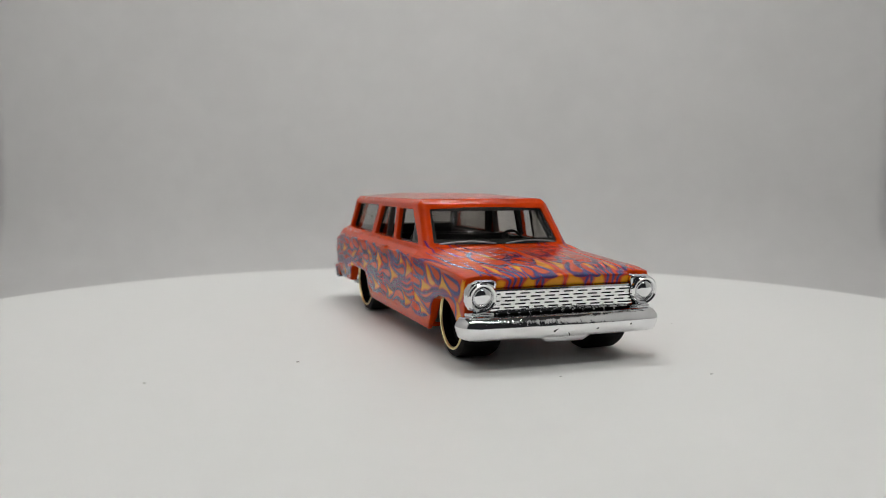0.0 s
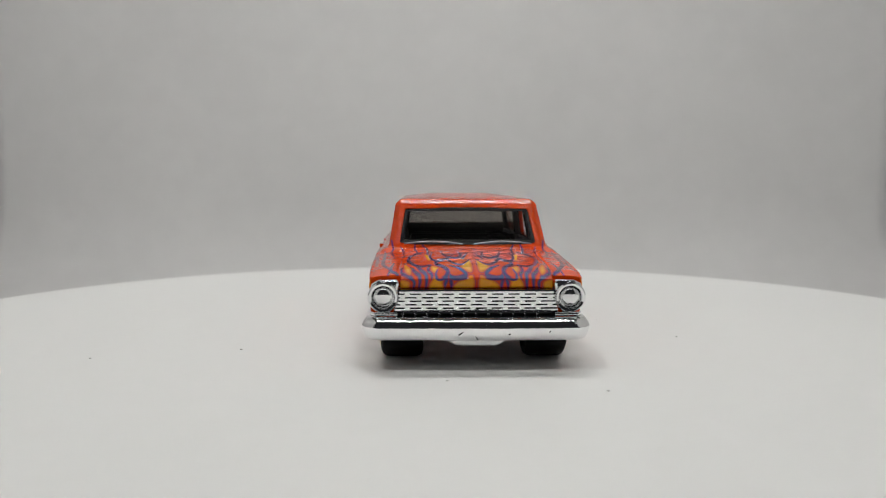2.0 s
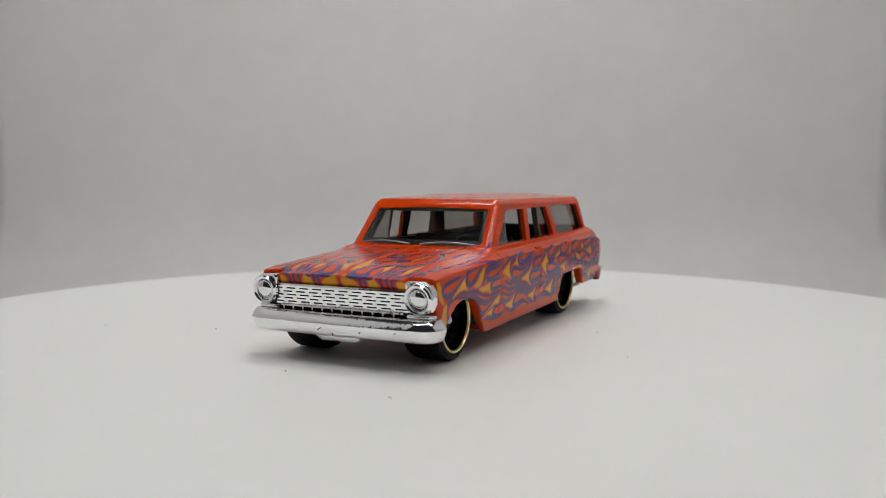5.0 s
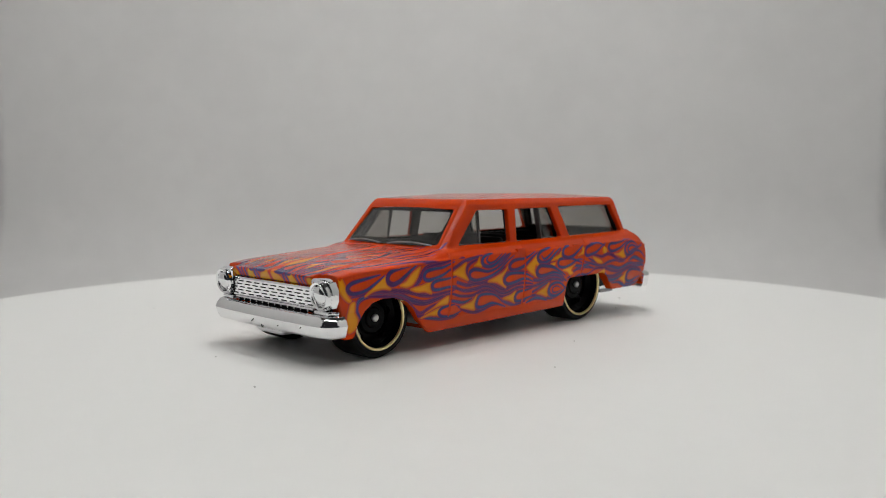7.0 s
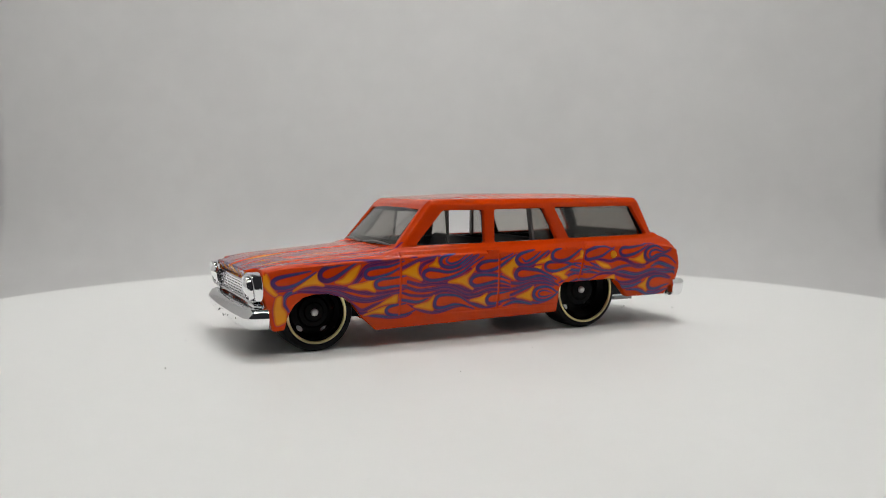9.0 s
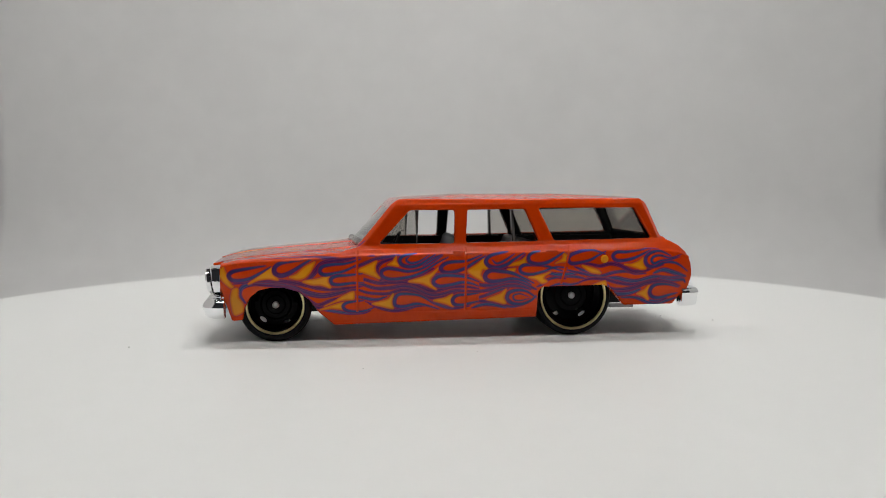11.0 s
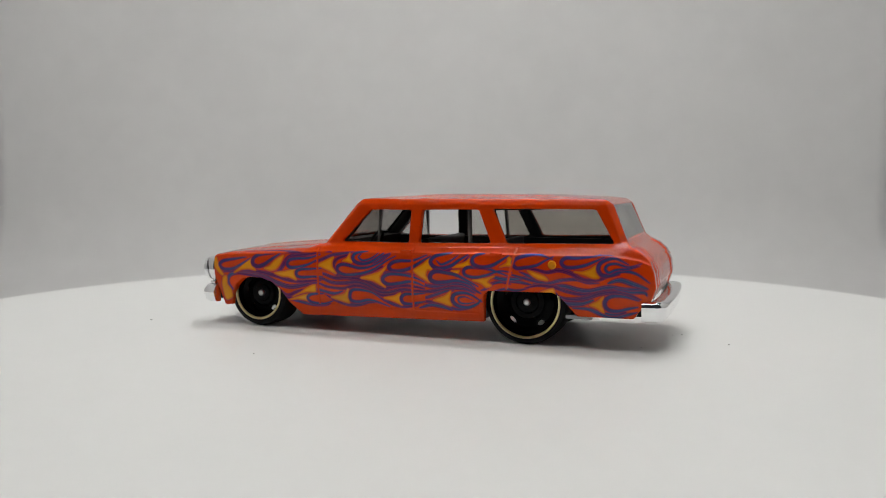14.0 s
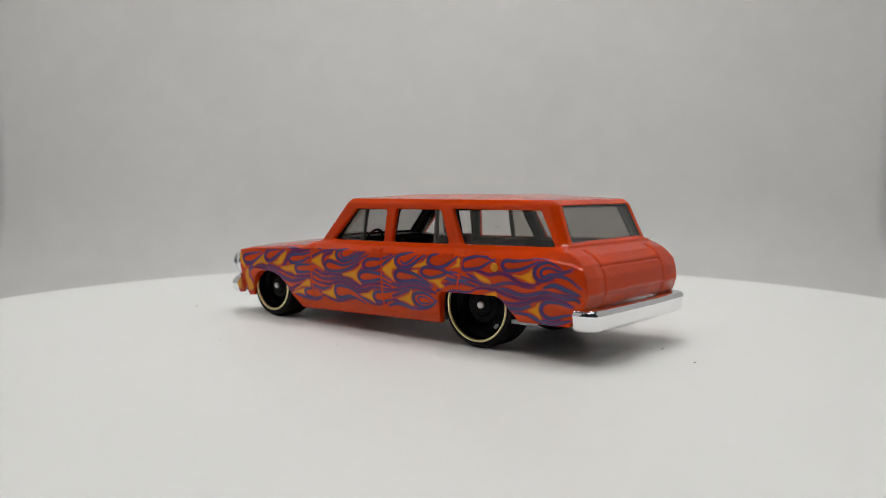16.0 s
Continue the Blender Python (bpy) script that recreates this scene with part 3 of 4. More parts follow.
def side_outline():
    """The side view with both wheel arches; it trims nose, arches, sills and tail."""
    front = [(30.3, 3.3), (30.0, 5.0), (29.2, 6.6), (28.0, 7.6), (26.4, 8.0), (24.4, 7.9), (22.4, 7.3), (21.0, 6.2), (19.6, 4.3), (17.4, 2.35)]
    rear = [(-12.4, 3.0), (-12.5, 6.9), (-13.1, 7.6), (-22.4, 7.75), (-23.4, 7.3), (-24.3, 6.3), (-25.8, 4.6)]
    tail = [(-33.4, 4.65), (-34.1, 5.7), (-35.7, 7.3), (-36.25, 8.9), (-36.0, 11.0), (-35.3, 12.6), (-34.2, 13.6), (-32.4, 14.5), (-32.0, 30)]
    bm = bmesh.new()
    add_prism(bm, [(34.2, 30), (34.8, 11.05), (34.45, 10.4), (33.2, 7.8), (31.85, 3.2)] + front + rear + tail, 1, -20, 20)
    return solid(bm)


def cabin(inset):
    """The glasshouse from belt to roof; inset draws every face inwards."""
    i = inset
    bm = bmesh.new()
    add_hull(bm, [p for s in (1, -1) for p in (
        (14.9 - i, s * (10.95 - i), 12.6), (14.2 - i, s * (11.75 - i), 12.6), (14.0 - i, s * (10.8 - i), 13.7), (13.3 - i, s * (11.6 - i), 13.7), (9.0 - i, s * (10.0 - i), 19.7 - i), (8.3 - i, s * (10.75 - i), 19.7 - i),
        (8.0 - i, s * (10.0 - i), 20.45 - i), (-29.0 + i, s * (10.1 - i), 20.55 - i), (-30.0 + i, s * (9.9 - i), 19.9 - i), (-29.2 + i, s * (10.75 - i), 19.9 - i), (-32.5 + i, s * (10.9 - i), 13.9), (-31.7 + i, s * (11.75 - i), 13.9),
        (-32.6 + i, s * (10.9 - i), 12.6), (-31.8 + i, s * (11.75 - i), 12.6),
        (5.5, s * 5, 20.75 - i), (-2.0, s * 5, 21.15 - i), (-18.0, s * 5, 21.2 - i), (-27.5, s * 5, 20.85 - i))])
    return solid(bm)


def prism(poly, axis, a, b):
    bm = bmesh.new()
    add_prism(bm, poly, axis, a, b)
    return solid(bm)


WINDOW_FRONT = [(10.9, 13.95), (6.3, 18.85), (-0.35, 18.85), (-0.2, 14.0)]
WINDOW_REAR = [(-1.95, 14.05), (-2.25, 18.9), (-10.9, 19.0), (-13.0, 14.25)]
WINDOW_QUARTER = [(-15.3, 14.3), (-13.0, 19.15), (-27.8, 19.2), (-30.5, 14.6)]


def ribbon_field(u, v, pts):
    """Distance of points (u, v) to a smooth line through pts, and how far along it they lie (0 to 1)."""
    p = np.array(pts, float)
    ext = np.vstack([2 * p[0] - p[1], p, 2 * p[-1] - p[-2]])
    fine = []
    for i in range(1, len(ext) - 2):
        for t in np.linspace(0, 1, 8, endpoint=False):
            a, b, c, d = ext[i - 1:i + 3]
            fine.append(0.5 * (2 * b + (c - a) * t + (2 * a - 5 * b + 4 * c - d) * t * t + (3 * b - a - 3 * c + d) * t ** 3))
    fine.append(p[-1])
    best, where = np.full(len(u), 1e9), np.zeros(len(u))
    n = len(fine) - 1
    for i in range(n):
        a, d = fine[i], fine[i + 1] - fine[i]
        k = np.clip(((u - a[0]) * d[0] + (v - a[1]) * d[1]) / (d @ d + 1e-9), 0, 1)
        dist = np.hypot(u - a[0] - k * d[0], v - a[1] - k * d[1])
        near = dist < best
        best[near], where[near] = dist[near], (i + k[near]) / n
    return best, where


def lay(colour, mask, tint, cover):
    cover = np.clip(cover, 0, 1)[:, None]
    colour[mask] = colour[mask] * (1 - cover) + np.array(tint) * cover


def enclosed(u, v, pts):
    """Which points lie inside the closed outline."""
    p = np.array(pts, float)
    inside = np.zeros(len(u), bool)
    for a, b in zip(p, np.roll(p, -1, axis=0)):
        cross = (a[1] > v) != (b[1] > v)
        inside ^= cross & (u < (b[0] - a[0]) * (v - a[1]) / (b[1] - a[1] + 1e-12) + a[0])
    return inside


def rounded(pts, steps=5):
    """A closed smooth line through pts."""
    p = np.array(pts, float)
    fine = []
    for i in range(len(p)):
        a, b, c, d = p[i - 1], p[i], p[(i + 1) % len(p)], p[(i + 2) % len(p)]
        for t in np.linspace(0, 1, steps, endpoint=False):
            fine.append(0.5 * (2 * b + 0.7 * (c - a) * t + (1.4 * a - 5.3 * b + 4.6 * c - 0.7 * d) * t * t + (3.3 * b - 0.7 * a - 3.3 * c + 0.7 * d) * t ** 3))
    return fine


def print_flames(u, v, flames, base, scale=1.0, stretch=1.0):
    """Lays bands, yellow gaps and loops, in that order, over the points (u, v); returns their colours. With stretch the print is drawn out along u."""
    flames = [(kind, width, cold, [(p / stretch, q) for p, q in pts]) for kind, width, cold, pts in flames]
    u = u / stretch
    colour = np.tile(np.array(base, float), (len(u), 1))
    edge = 0.10
    for step in ("S", "Y", "fill", "U"):
        for kind, width, cold, pts in flames:
            if kind != step and not (step == "fill" and kind == "U"):
                continue
            q = np.array(pts)
            lo, hi = q.min(0) - 1.2, q.max(0) + 1.2
            mask = np.nonzero((u > lo[0]) & (u < hi[0]) & (v > lo[1]) & (v < hi[1]))[0]
            if not len(mask):
                continue
            uu, vv = u[mask], v[mask]
            if step == "fill":
                lay(colour, mask, base, enclosed(uu, vv, pts) * 1.0)
                continue
            if step == "Y":
                line = rounded(pts)
                d, _ = ribbon_field(uu, vv, line[::2] + line[:1])
                d = np.where(enclosed(uu, vv, line), d, -d)
                lay(colour, mask, MAGENTA, (d + 0.24) / edge)
                lay(colour, mask, AMBER, (d + 0.14) / edge)
                lay(colour, mask, YELLOW, (d - 0.02) / 0.2)
                continue
            d, s = ribbon_field(uu, vv, pts)
            swell = np.sin(math.pi * np.clip(s, 0, 1)) ** 0.7
            body = width * scale * (0.40 + 0.84 * swell)
            tail = np.abs(2 * s - 1)
            lay(colour, mask, MAGENTA, (body + 0.06 - d) / edge)
            lay(colour, mask, PURPLE, (body - d) / edge)
            cool = np.clip(cold * 1.5 - 0.28 + (0.95 * tail if kind == "U" else 0.45 * np.sin(5.0 * s + uu * 0.4)), 0, 1)
            lay(colour, mask, BLUE, np.clip((body * 0.74 - d) / edge, 0, 1) * cool)
            if kind == "S":
                lay(colour, mask, STRAND, np.clip((0.07 - np.abs(d - body * 0.45)) / 0.11, 0, 1) * np.clip(body * 6 - 1.3, 0, 0.5))
    return colour


def body_mesh():
    cuts = [("INTERSECT", side_outline()), ("UNION", cabin(0.0))]
    hollow = bmesh.new()
    add_box(hollow, -31.2, 12.6, -10.6, 10.6, 0, 14.2)
    cuts += [("DIFFERENCE", solid(hollow)), ("DIFFERENCE", cabin(1.05))]
    for w in (WINDOW_FRONT, WINDOW_REAR, WINDOW_QUARTER):
        cuts.append(("DIFFERENCE", prism(w, 1, -16, 16)))
    cuts.append(("DIFFERENCE", prism([(-9.95, 14.05), (9.95, 14.05), (9.2, 18.95), (-9.2, 18.95)], 0, 5, 17)))
    cuts.append(("DIFFERENCE", prism([(-9.8, 15.1), (9.8, 15.1), (9.1, 19.75), (-9.1, 19.75)], 0, -35, -26)))
    # mouth for the chrome front
    mouth = bmesh.new()
    add_box(mouth, 31.2, 38, -10.1, 10.1, 0, 9.95)
    cuts.append(("DIFFERENCE", solid(mouth)))
    for s in (1, -1):
        mouth = bmesh.new()
        add_prism(mouth, [(s * 9.15, 14), (s * 9.3, 10.75), (s * 9.7, 6.0), (s * 15, 6.0), (s * 15, 14)], 0, 33.3, 38)
        cuts.append(("DIFFERENCE", solid(mouth)))
    # wheel wells and open underside
    well = bmesh.new()
    add_box(well, 16.0, 31.5, -11.6, 11.6, 0, 9.3)
    cuts.append(("DIFFERENCE", solid(well)))
    well = bmesh.new()
    add_box(well, -35.0, -11.0, -11.6, 11.6, 0, 9.3)
    cuts.append(("DIFFERENCE", solid(well)))
    me = carve(lower_body(), cuts, 0.105, 22)
    n = len(me.vertices)
    co = np.empty(n * 3, np.float32)
    no = np.empty(n * 3, np.float32)
    me.vertices.foreach_get("co", co)
    me.vertex_normals.foreach_get("vector", no)
    co, no = co.reshape(-1, 3).astype(float), no.reshape(-1, 3).astype(float)
    x, y, z = co.T
    ay = np.abs(y)
    zs = np.interp(-x, [-a for a, _ in SHOULDER], [b for _, b in SHOULDER])
    side = (np.abs(no[:, 1]) > 0.55) & (ay > 11.8) & (z < 14)
    shift = np.zeros(n)

    def groove(mask, dist, wide, deep):
        shift[mask] -= deep * np.exp(-(dist[mask] / wide) ** 2)

    # door shuts, belt crease, hood shuts, tailgate shuts
    for sx in (14.1, -1.6):
        groove(side & (z > 4.3), np.abs(x - sx), 0.16, 0.13)
    groove(side & (z > 8.0), np.abs(x + 16.6 + 0.25 * (z - 11)), 0.16, 0.13)
    shift += np.where(side & (x < 33), 0.18 * np.exp(-((z - zs + 0.15) / 0.20) ** 2), 0)
    groove(side & (x < 16.5) & (x > -11.5), np.abs(z - 4.25), 0.12, 0.06)
    top = (no[:, 2] > 0.6) & (x > 14.2) & (z < 14.6)
    hood_edge = np.interp(x, [14, 34], [9.2, 9.7])
    groove(top, np.abs(ay - hood_edge), 0.14, 0.12)
    groove(top & (ay < 10), np.abs(x - 15.0), 0.14, 0.08)
    shift += np.where(top, 0.12 * np.exp(-(ay / 0.5) ** 2), 0)
    tail = (x < -32.6) & (z < 14.2)
    groove(tail & (ay < 9.3), np.abs(ay - 8.6), 0.3, 0.16)
    groove(tail & (ay < 8.6), np.abs(z - 12.2), 0.16, 0.12)
    groove(tail & (ay < 8.6), np.abs(z - 8.4), 0.5, 0.12)
    shift += np.where(tail & (ay > 9.0), 0.10 * np.exp(-((ay - 10.3) / 1.0) ** 2), 0)
    # casting unevenness under the enamel
    shift += 0.012 * np.sin(x * 1.7 + y) * np.sin(z * 2.3 + x * 0.6)
    co += no * shift[:, None]
    me.vertices.foreach_set("co", co.astype(np.float32).ravel())
    # the printed livery
    colour = np.tile(np.array(ORANGE, float), (n, 1))
    flank = np.nonzero((np.abs(no[:, 1]) > 0.35) & (ay > 11.7) & (z < zs + 0.15) & (x < 34.5))[0]
    fx, fz = x[flank], z[flank]
    colour[flank] = print_flames(fx, fz, SIDE_FLAMES, ORANGE)
    hood = np.nonzero(((no[:, 2] > 0.35) | (x > 33.9) & (no[:, 0] > 0.3)) & (x > 11.5) & (z < 14.5) & ((z > zs - 0.2) | (x > 33) & (z > 9.6)))[0]
    bonnet = np.minimum(x[hood], 34.2) + np.where(x[hood] > 33, 4.5 * np.maximum(0, 11.25 - z[hood]), 0)
    colour[hood] = print_flames(bonnet, ay[hood], HOOD_FLAMES, ORANGE, 1.0, 3.2)
    # bare orange enamel in the shut lines
    for sx in (14.1, -1.6):
        shut = np.nonzero(side & (z > 4.3) & (np.abs(x - sx) < 0.2))[0]
        lay(colour, shut, ORANGE, (0.2 - np.abs(x[shut] - sx)) / 0.1)
    shut = np.nonzero(side & (z > 8.0) & (np.abs(x + 16.6 + 0.25 * (z - 11)) < 0.2))[0]
    lay(colour, shut, ORANGE, (0.2 - np.abs(x[shut] + 16.6 + 0.25 * (z[shut] - 11))) / 0.1)
    # the moulded insert that lines roof and pillars is dark
    wall_y = 11.6 - (z - 13.7) * 0.142
    lined = (z > 9) & (z < 20.2) & (wall_y - ay > 0.62) & (x < 13.5 - (z - 13.7) * 0.833) & (x > -32.0 + (z - 13.9) * 0.417) & ((no[:, 2] < 0.5) | (ay < 10))
    colour[lined] = LINING
    # a chip in the roof's enamel
    colour[(np.hypot((x + 22.4) * 0.6, y - 9.4) < 0.22) & (z > 20)] = LINING
    attr = me.color_attributes.new("livery", "FLOAT_COLOR", "POINT")
    attr.data.foreach_set("color", np.hstack([colour, np.ones((n, 1))]).astype(np.float32).ravel())
    me.transform(MM)
    for p in me.polygons:
        p.use_smooth = True
    me.name = "body"
    me.materials.clear()
    me.materials.append(ENAMEL)
    return me


def mirrored(name, make, mat, car, label="", angle=35):
    """Two alike parts, on the car's left and right."""
    made = []
    for s in (1, -1):
        bm = bmesh.new()
        make(bm, s)
        made.append(part(name, bm, mat, car, label, angle=angle))
    return made


def pane(name, corners, thick, mat, car, label, rim_mat=None, rim=None):
    """A slab over four corners, thickened inwards."""
    bm = bmesh.new()
    a, b, c, d = [Vector(p) for p in corners]
    nrm = (b - a).cross(d - a).normalized()
    vs = [bm.verts.new(p) for p in (a, b, c, d)] + [bm.verts.new(p + nrm * thick) for p in (a, b, c, d)]
    for f in ((0, 1, 2, 3), (7, 6, 5, 4), (0, 4, 5, 1), (1, 5, 6, 2), (2, 6, 7, 3), (3, 7, 4, 0)):
        bm.faces.new([vs[k] for k in f])
    bevel(bm, 0.12, 2)
    ob = part(name, bm, mat, car, label)
    ob.visible_shadow = False
    window_rim([Vector(p) for p in rim] if rim else [a, b, c, d], nrm * thick * 1.3, ob, rim_mat or RIM_SMOKE)
    return ob


def window_rim(loop, inward, window, mat, width=0.5):
    """The thick moulded edge of a clear plastic window, its refraction coloured in, as a ring just behind its face."""
    bm = bmesh.new()
    n = len(loop)
    centre = sum(loop, Vector()) / n
    up = (loop[-1] - loop[0]).normalized()
    side = (loop[1] - loop[0]).normalized()
    half_up = max(abs((p - centre).dot(up)) for p in loop)
    half_side = max(abs((p - centre).dot(side)) for p in loop)
    inner = []
    for p in loop:
        r = p - centre
        inner.append(centre + r - side * width * r.dot(side) / half_side - up * width * r.dot(up) / half_up)
    rings = []
    for base, depth in ((loop, 0.3), (inner, 0.3), (inner, 1.0), (loop, 1.0)):
        rings.append([bm.verts.new(p + inward * depth) for p in base])
    for k in range(4):
        for j in range(n):
            i = (j + 1) % n
            bm.faces.new((rings[k][j], rings[k][i], rings[(k + 1) % 4][i], rings[(k + 1) % 4][j]))
    bmesh.ops.recalc_face_normals(bm, faces=bm.faces)
    part("window_rim", bm, mat, window, "moulded plastic edge")


def build_wheel(car, name, x, z, radius, ring, s):
    """One wheel; its outer face looks to the side s."""
    hub = new(name)
    hub.parent = car
    hub.location = (x / 1000, s * 0.0119, z / 1000)
    turn = s
    bm = bmesh.new()
    r = radius
    add_lathe(bm, [(ring + 0.05, 0.0), (r - 0.75, 0.05), (r - 0.25, -0.2), (r, -0.7), (r, -4.6), (r - 0.3, -5.2), (ring, -5.4), (ring, -1.0)], (0, 0, 0), 1, 64, True)
    for v in bm.verts:
        v.co.y *= turn
    part("tyre", bm, TYRE, hub)
    bm = bmesh.new()
    add_lathe(bm, [(ring - 0.34, -0.10), (ring - 0.24, 0.10), (ring - 0.03, 0.14), (ring + 0.06, 0.0), (ring + 0.06, -0.25), (ring - 0.34, -0.3)], (0, 0, 0), 1, 64, True)
    for v in bm.verts:
        v.co.y *= turn
    part("rim_ring", bm, GOLD, hub, "thin gold ring round the rim")
    # dished black rim, pierced by five slots
    bm = bmesh.new()
    add_lathe(bm, [(ring - 0.35, -0.15), (ring - 0.5, -1.3), (ring * 0.74, -1.9), (ring * 0.55, -1.75), (ring * 0.48, -1.45), (ring * 0.34, -1.40), (ring * 0.30, -1.2), (0.3, -1.15), (0.3, -1.9), (ring * 0.5, -2.2), (ring * 0.76, -2.3), (ring - 0.1, -2.0), (ring - 0.1, -0.2)], (0, 0, 0), 1, 60, True)
    for v in bm.verts:
        v.co.y *= turn
    disc = solid(bm)
    cuts = []
    for k in range(5):
        a = 2 * math.pi * (k + 0.3) / 5
        slot = [(ring * 0.70 * math.cos(a) + 0.62 * math.cos(b) * -math.sin(a) + 0.33 * math.sin(b) * math.cos(a),
                 ring * 0.70 * math.sin(a) + 0.62 * math.cos(b) * math.cos(a) + 0.33 * math.sin(b) * math.sin(a)) for b in [2 * math.pi * i / 14 for i in range(14)]]
        cuts.append(("DIFFERENCE", prism(slot, 1, -4, 4)))
    me = carve(disc, cuts)
    me.name = "rim"
    me.transform(MM)
    smooth(me)
    me.materials.append(RIM_BLACK)
    rim = new("rim", me)
    rim.parent = hub
    tagged(rim, "dished black rim with five slots")
    bm = bmesh.new()
    add_lathe(bm, [(0.5, -1.4), (0.5, -0.85), (0.36, -0.7), (0.12, -0.66)], (0, 0, 0), 1, 24)
    for v in bm.verts:
        v.co.y *= turn
    part("axle_end", bm, STEEL, hub, "bare steel axle end")
    return hub


def build_car():
    car = tagged(new("toy_car"), "orange die-cast toy station wagon with purple and yellow flames", "toy car")
    body = new("body", body_mesh())
    body.parent = car
    tagged(body, "glossy orange enamel with purple, blue and yellow flames")

    # fuel cap on the left flank
    bm = bmesh.new()
    add_lathe(bm, [(0.66, 13.2), (0.60, 13.66), (0.45, 13.84), (0.15, 13.9)], (-22.4, 0, 11.65), 1, 28)
    me = part("fuel_cap", bm, ENAMEL, body, "small raised round fuel cap").data
    attr = me.color_attributes.new("livery", "FLOAT_COLOR", "POINT")
    for d in attr.data:
        d.color = (0.70, 0.25, 0.006, 1)

    # door handles on the belt crease
    for s in (1, -1):
        for x in (-0.6, -14.4):
            bm = bmesh.new()
            add_box(bm, x - 0.9, x + 0.9, s * 13.2 - 0.45, s * 13.2 + 0.45, 12.55, 13.0)
            bevel(bm, 0.2, 3)
            me = part("door_handle", bm, ENAMEL, body, "small orange door handle").data
            attr = me.color_attributes.new("livery", "FLOAT_COLOR", "POINT")
            for d in attr.data:
                d.color = (*ORANGE, 1)

    # glazing: one smoked piece in front, one behind, seen pane by pane
    bm = bmesh.new()
    grid = []
    for depth in (0.0, 0.5):
        for r in range(7):
            for c in range(17):
                f, g = r / 6, -1 + c / 8
                grid.append(bm.verts.new((13.75 - 4.7 * f + 0.95 * (1 - g * g) * (1 - 0.3 * f) - depth, g * (10.25 - 0.6 * f), 13.9 + 5.3 * f)))
    at = lambda k, r, c: grid[k * 119 + r * 17 + c]
    for r in range(6):
        for c in range(16):
            bm.faces.new((at(0, r, c), at(0, r, c + 1), at(0, r + 1, c + 1), at(0, r + 1, c)))
            bm.faces.new((at(1, r, c), at(1, r + 1, c), at(1, r + 1, c + 1), at(1, r, c + 1)))
    for c in range(16):
        for r in (0, 6):
            bm.faces.new((at(0, r, c), at(1, r, c), at(1, r, c + 1), at(0, r, c + 1)))
    for r in range(6):
        for c in (0, 16):
            bm.faces.new((at(0, r, c), at(0, r + 1, c), at(1, r + 1, c), at(1, r, c)))
    glass = [lambda f, g: Vector((13.75 - 4.7 * f + 0.95 * (1 - g * g) * (1 - 0.3 * f), g * (10.25 - 0.6 * f), 13.9 + 5.3 * f))][0]
    screen = part("windscreen", bm, DIM_SMOKE, car, "curved smoked clear plastic windscreen")
    screen.visible_shadow = False
    bm = bmesh.new()
    edge = [(0.0, -1 + c / 8) for c in range(16)] + [(r / 6, 1.0) for r in range(6)] + [(1.0, 1 - c / 8) for c in range(16)] + [(1 - r / 6, -1.0) for r in range(6)]
    rings = []
    for shrink, depth in ((0.0, 0.2), (0.8, 0.2), (0.8, 0.7), (0.0, 0.7)):
        rings.append([bm.verts.new(glass(0.5 + (f - 0.5) * (1 - shrink / 3.5), g * (1 - shrink / 10)) - Vector((depth, 0, 0))) for f, g in edge])
    for k in range(4):
        for j in range(len(edge)):
            i = (j + 1) % len(edge)
            bm.faces.new((rings[k][j], rings[k][i], rings[(k + 1) % 4][i], rings[(k + 1) % 4][j]))
    bmesh.ops.recalc_face_normals(bm, faces=bm.faces)
    part("window_rim", bm, RIM_SMOKE, screen, "moulded plastic edge darkened for refraction")
    for s in (1, -1):
        pane("vent_window", [(11.2, s * 10.62, 13.8), (5.2, s * 10.62, 13.8), (4.9, s * 9.75, 19.1), (6.6, s * 9.75, 19.1)], -0.45 * s, SMOKE, car, "smoked clear plastic vent window", RIM_GREY)
        side = pane("side_window", [(-9.6, s * 10.62, 13.8), (-31.0, s * 10.62, 13.8), (-28.3, s * 9.72, 19.4), (-9.0, s * 9.72, 19.4)], -0.45 * s, SMOKE, car, "smoked clear plastic side window", None, [(-14.6, s * 10.62, 13.8), (-31.0, s * 10.62, 13.8), (-28.3, s * 9.72, 19.4), (-12.4, s * 9.72, 19.4)])
        bm = bmesh.new()
        add_hull(bm, [(x, s * y, z) for x, z, y in ((-9.65, 13.9, 10.5), (-9.25, 13.9, 10.5), (-8.95, 19.2, 9.7), (-9.3, 19.2, 9.7), (-9.65, 13.9, 9.6), (-9.25, 13.9, 9.6), (-8.95, 19.2, 8.9), (-9.3, 19.2, 8.9))])
        part("window_rib", bm, RIM_GREY, side, "grey moulded rib at the window's edge")
        for x, z, r in ((-20.3, 16.9, 0.12), (-20.8, 17.1, 0.08), (-16.9, 18.0, 0.09), (-20.6, 16.7, 0.06)):
            bm = bmesh.new()
            add_lathe(bm, [(r, -0.02), (r * 0.8, 0.03), (r * 0.2, 0.04)], (0, 0, 0), 1, 9)
            for v in bm.verts:
                v.co.x *= 1.0 + 0.4 * math.sin(7 * v.co.z + x)
            fleck = part("fleck", bm, BLACK, side, "black fleck stuck to the window")
            fleck.location = (x / 1000, s * (10.66 - 0.16 * (z - 13.8)) / 1000, z / 1000)
    pane("tailgate_window", [(-32.1, 10.0, 14.8), (-32.1, -10.0, 14.8), (-29.9, -9.4, 19.9), (-29.9, 9.4, 19.9)], -0.5, DIM_SMOKE, car, "smoked clear plastic tailgate window")

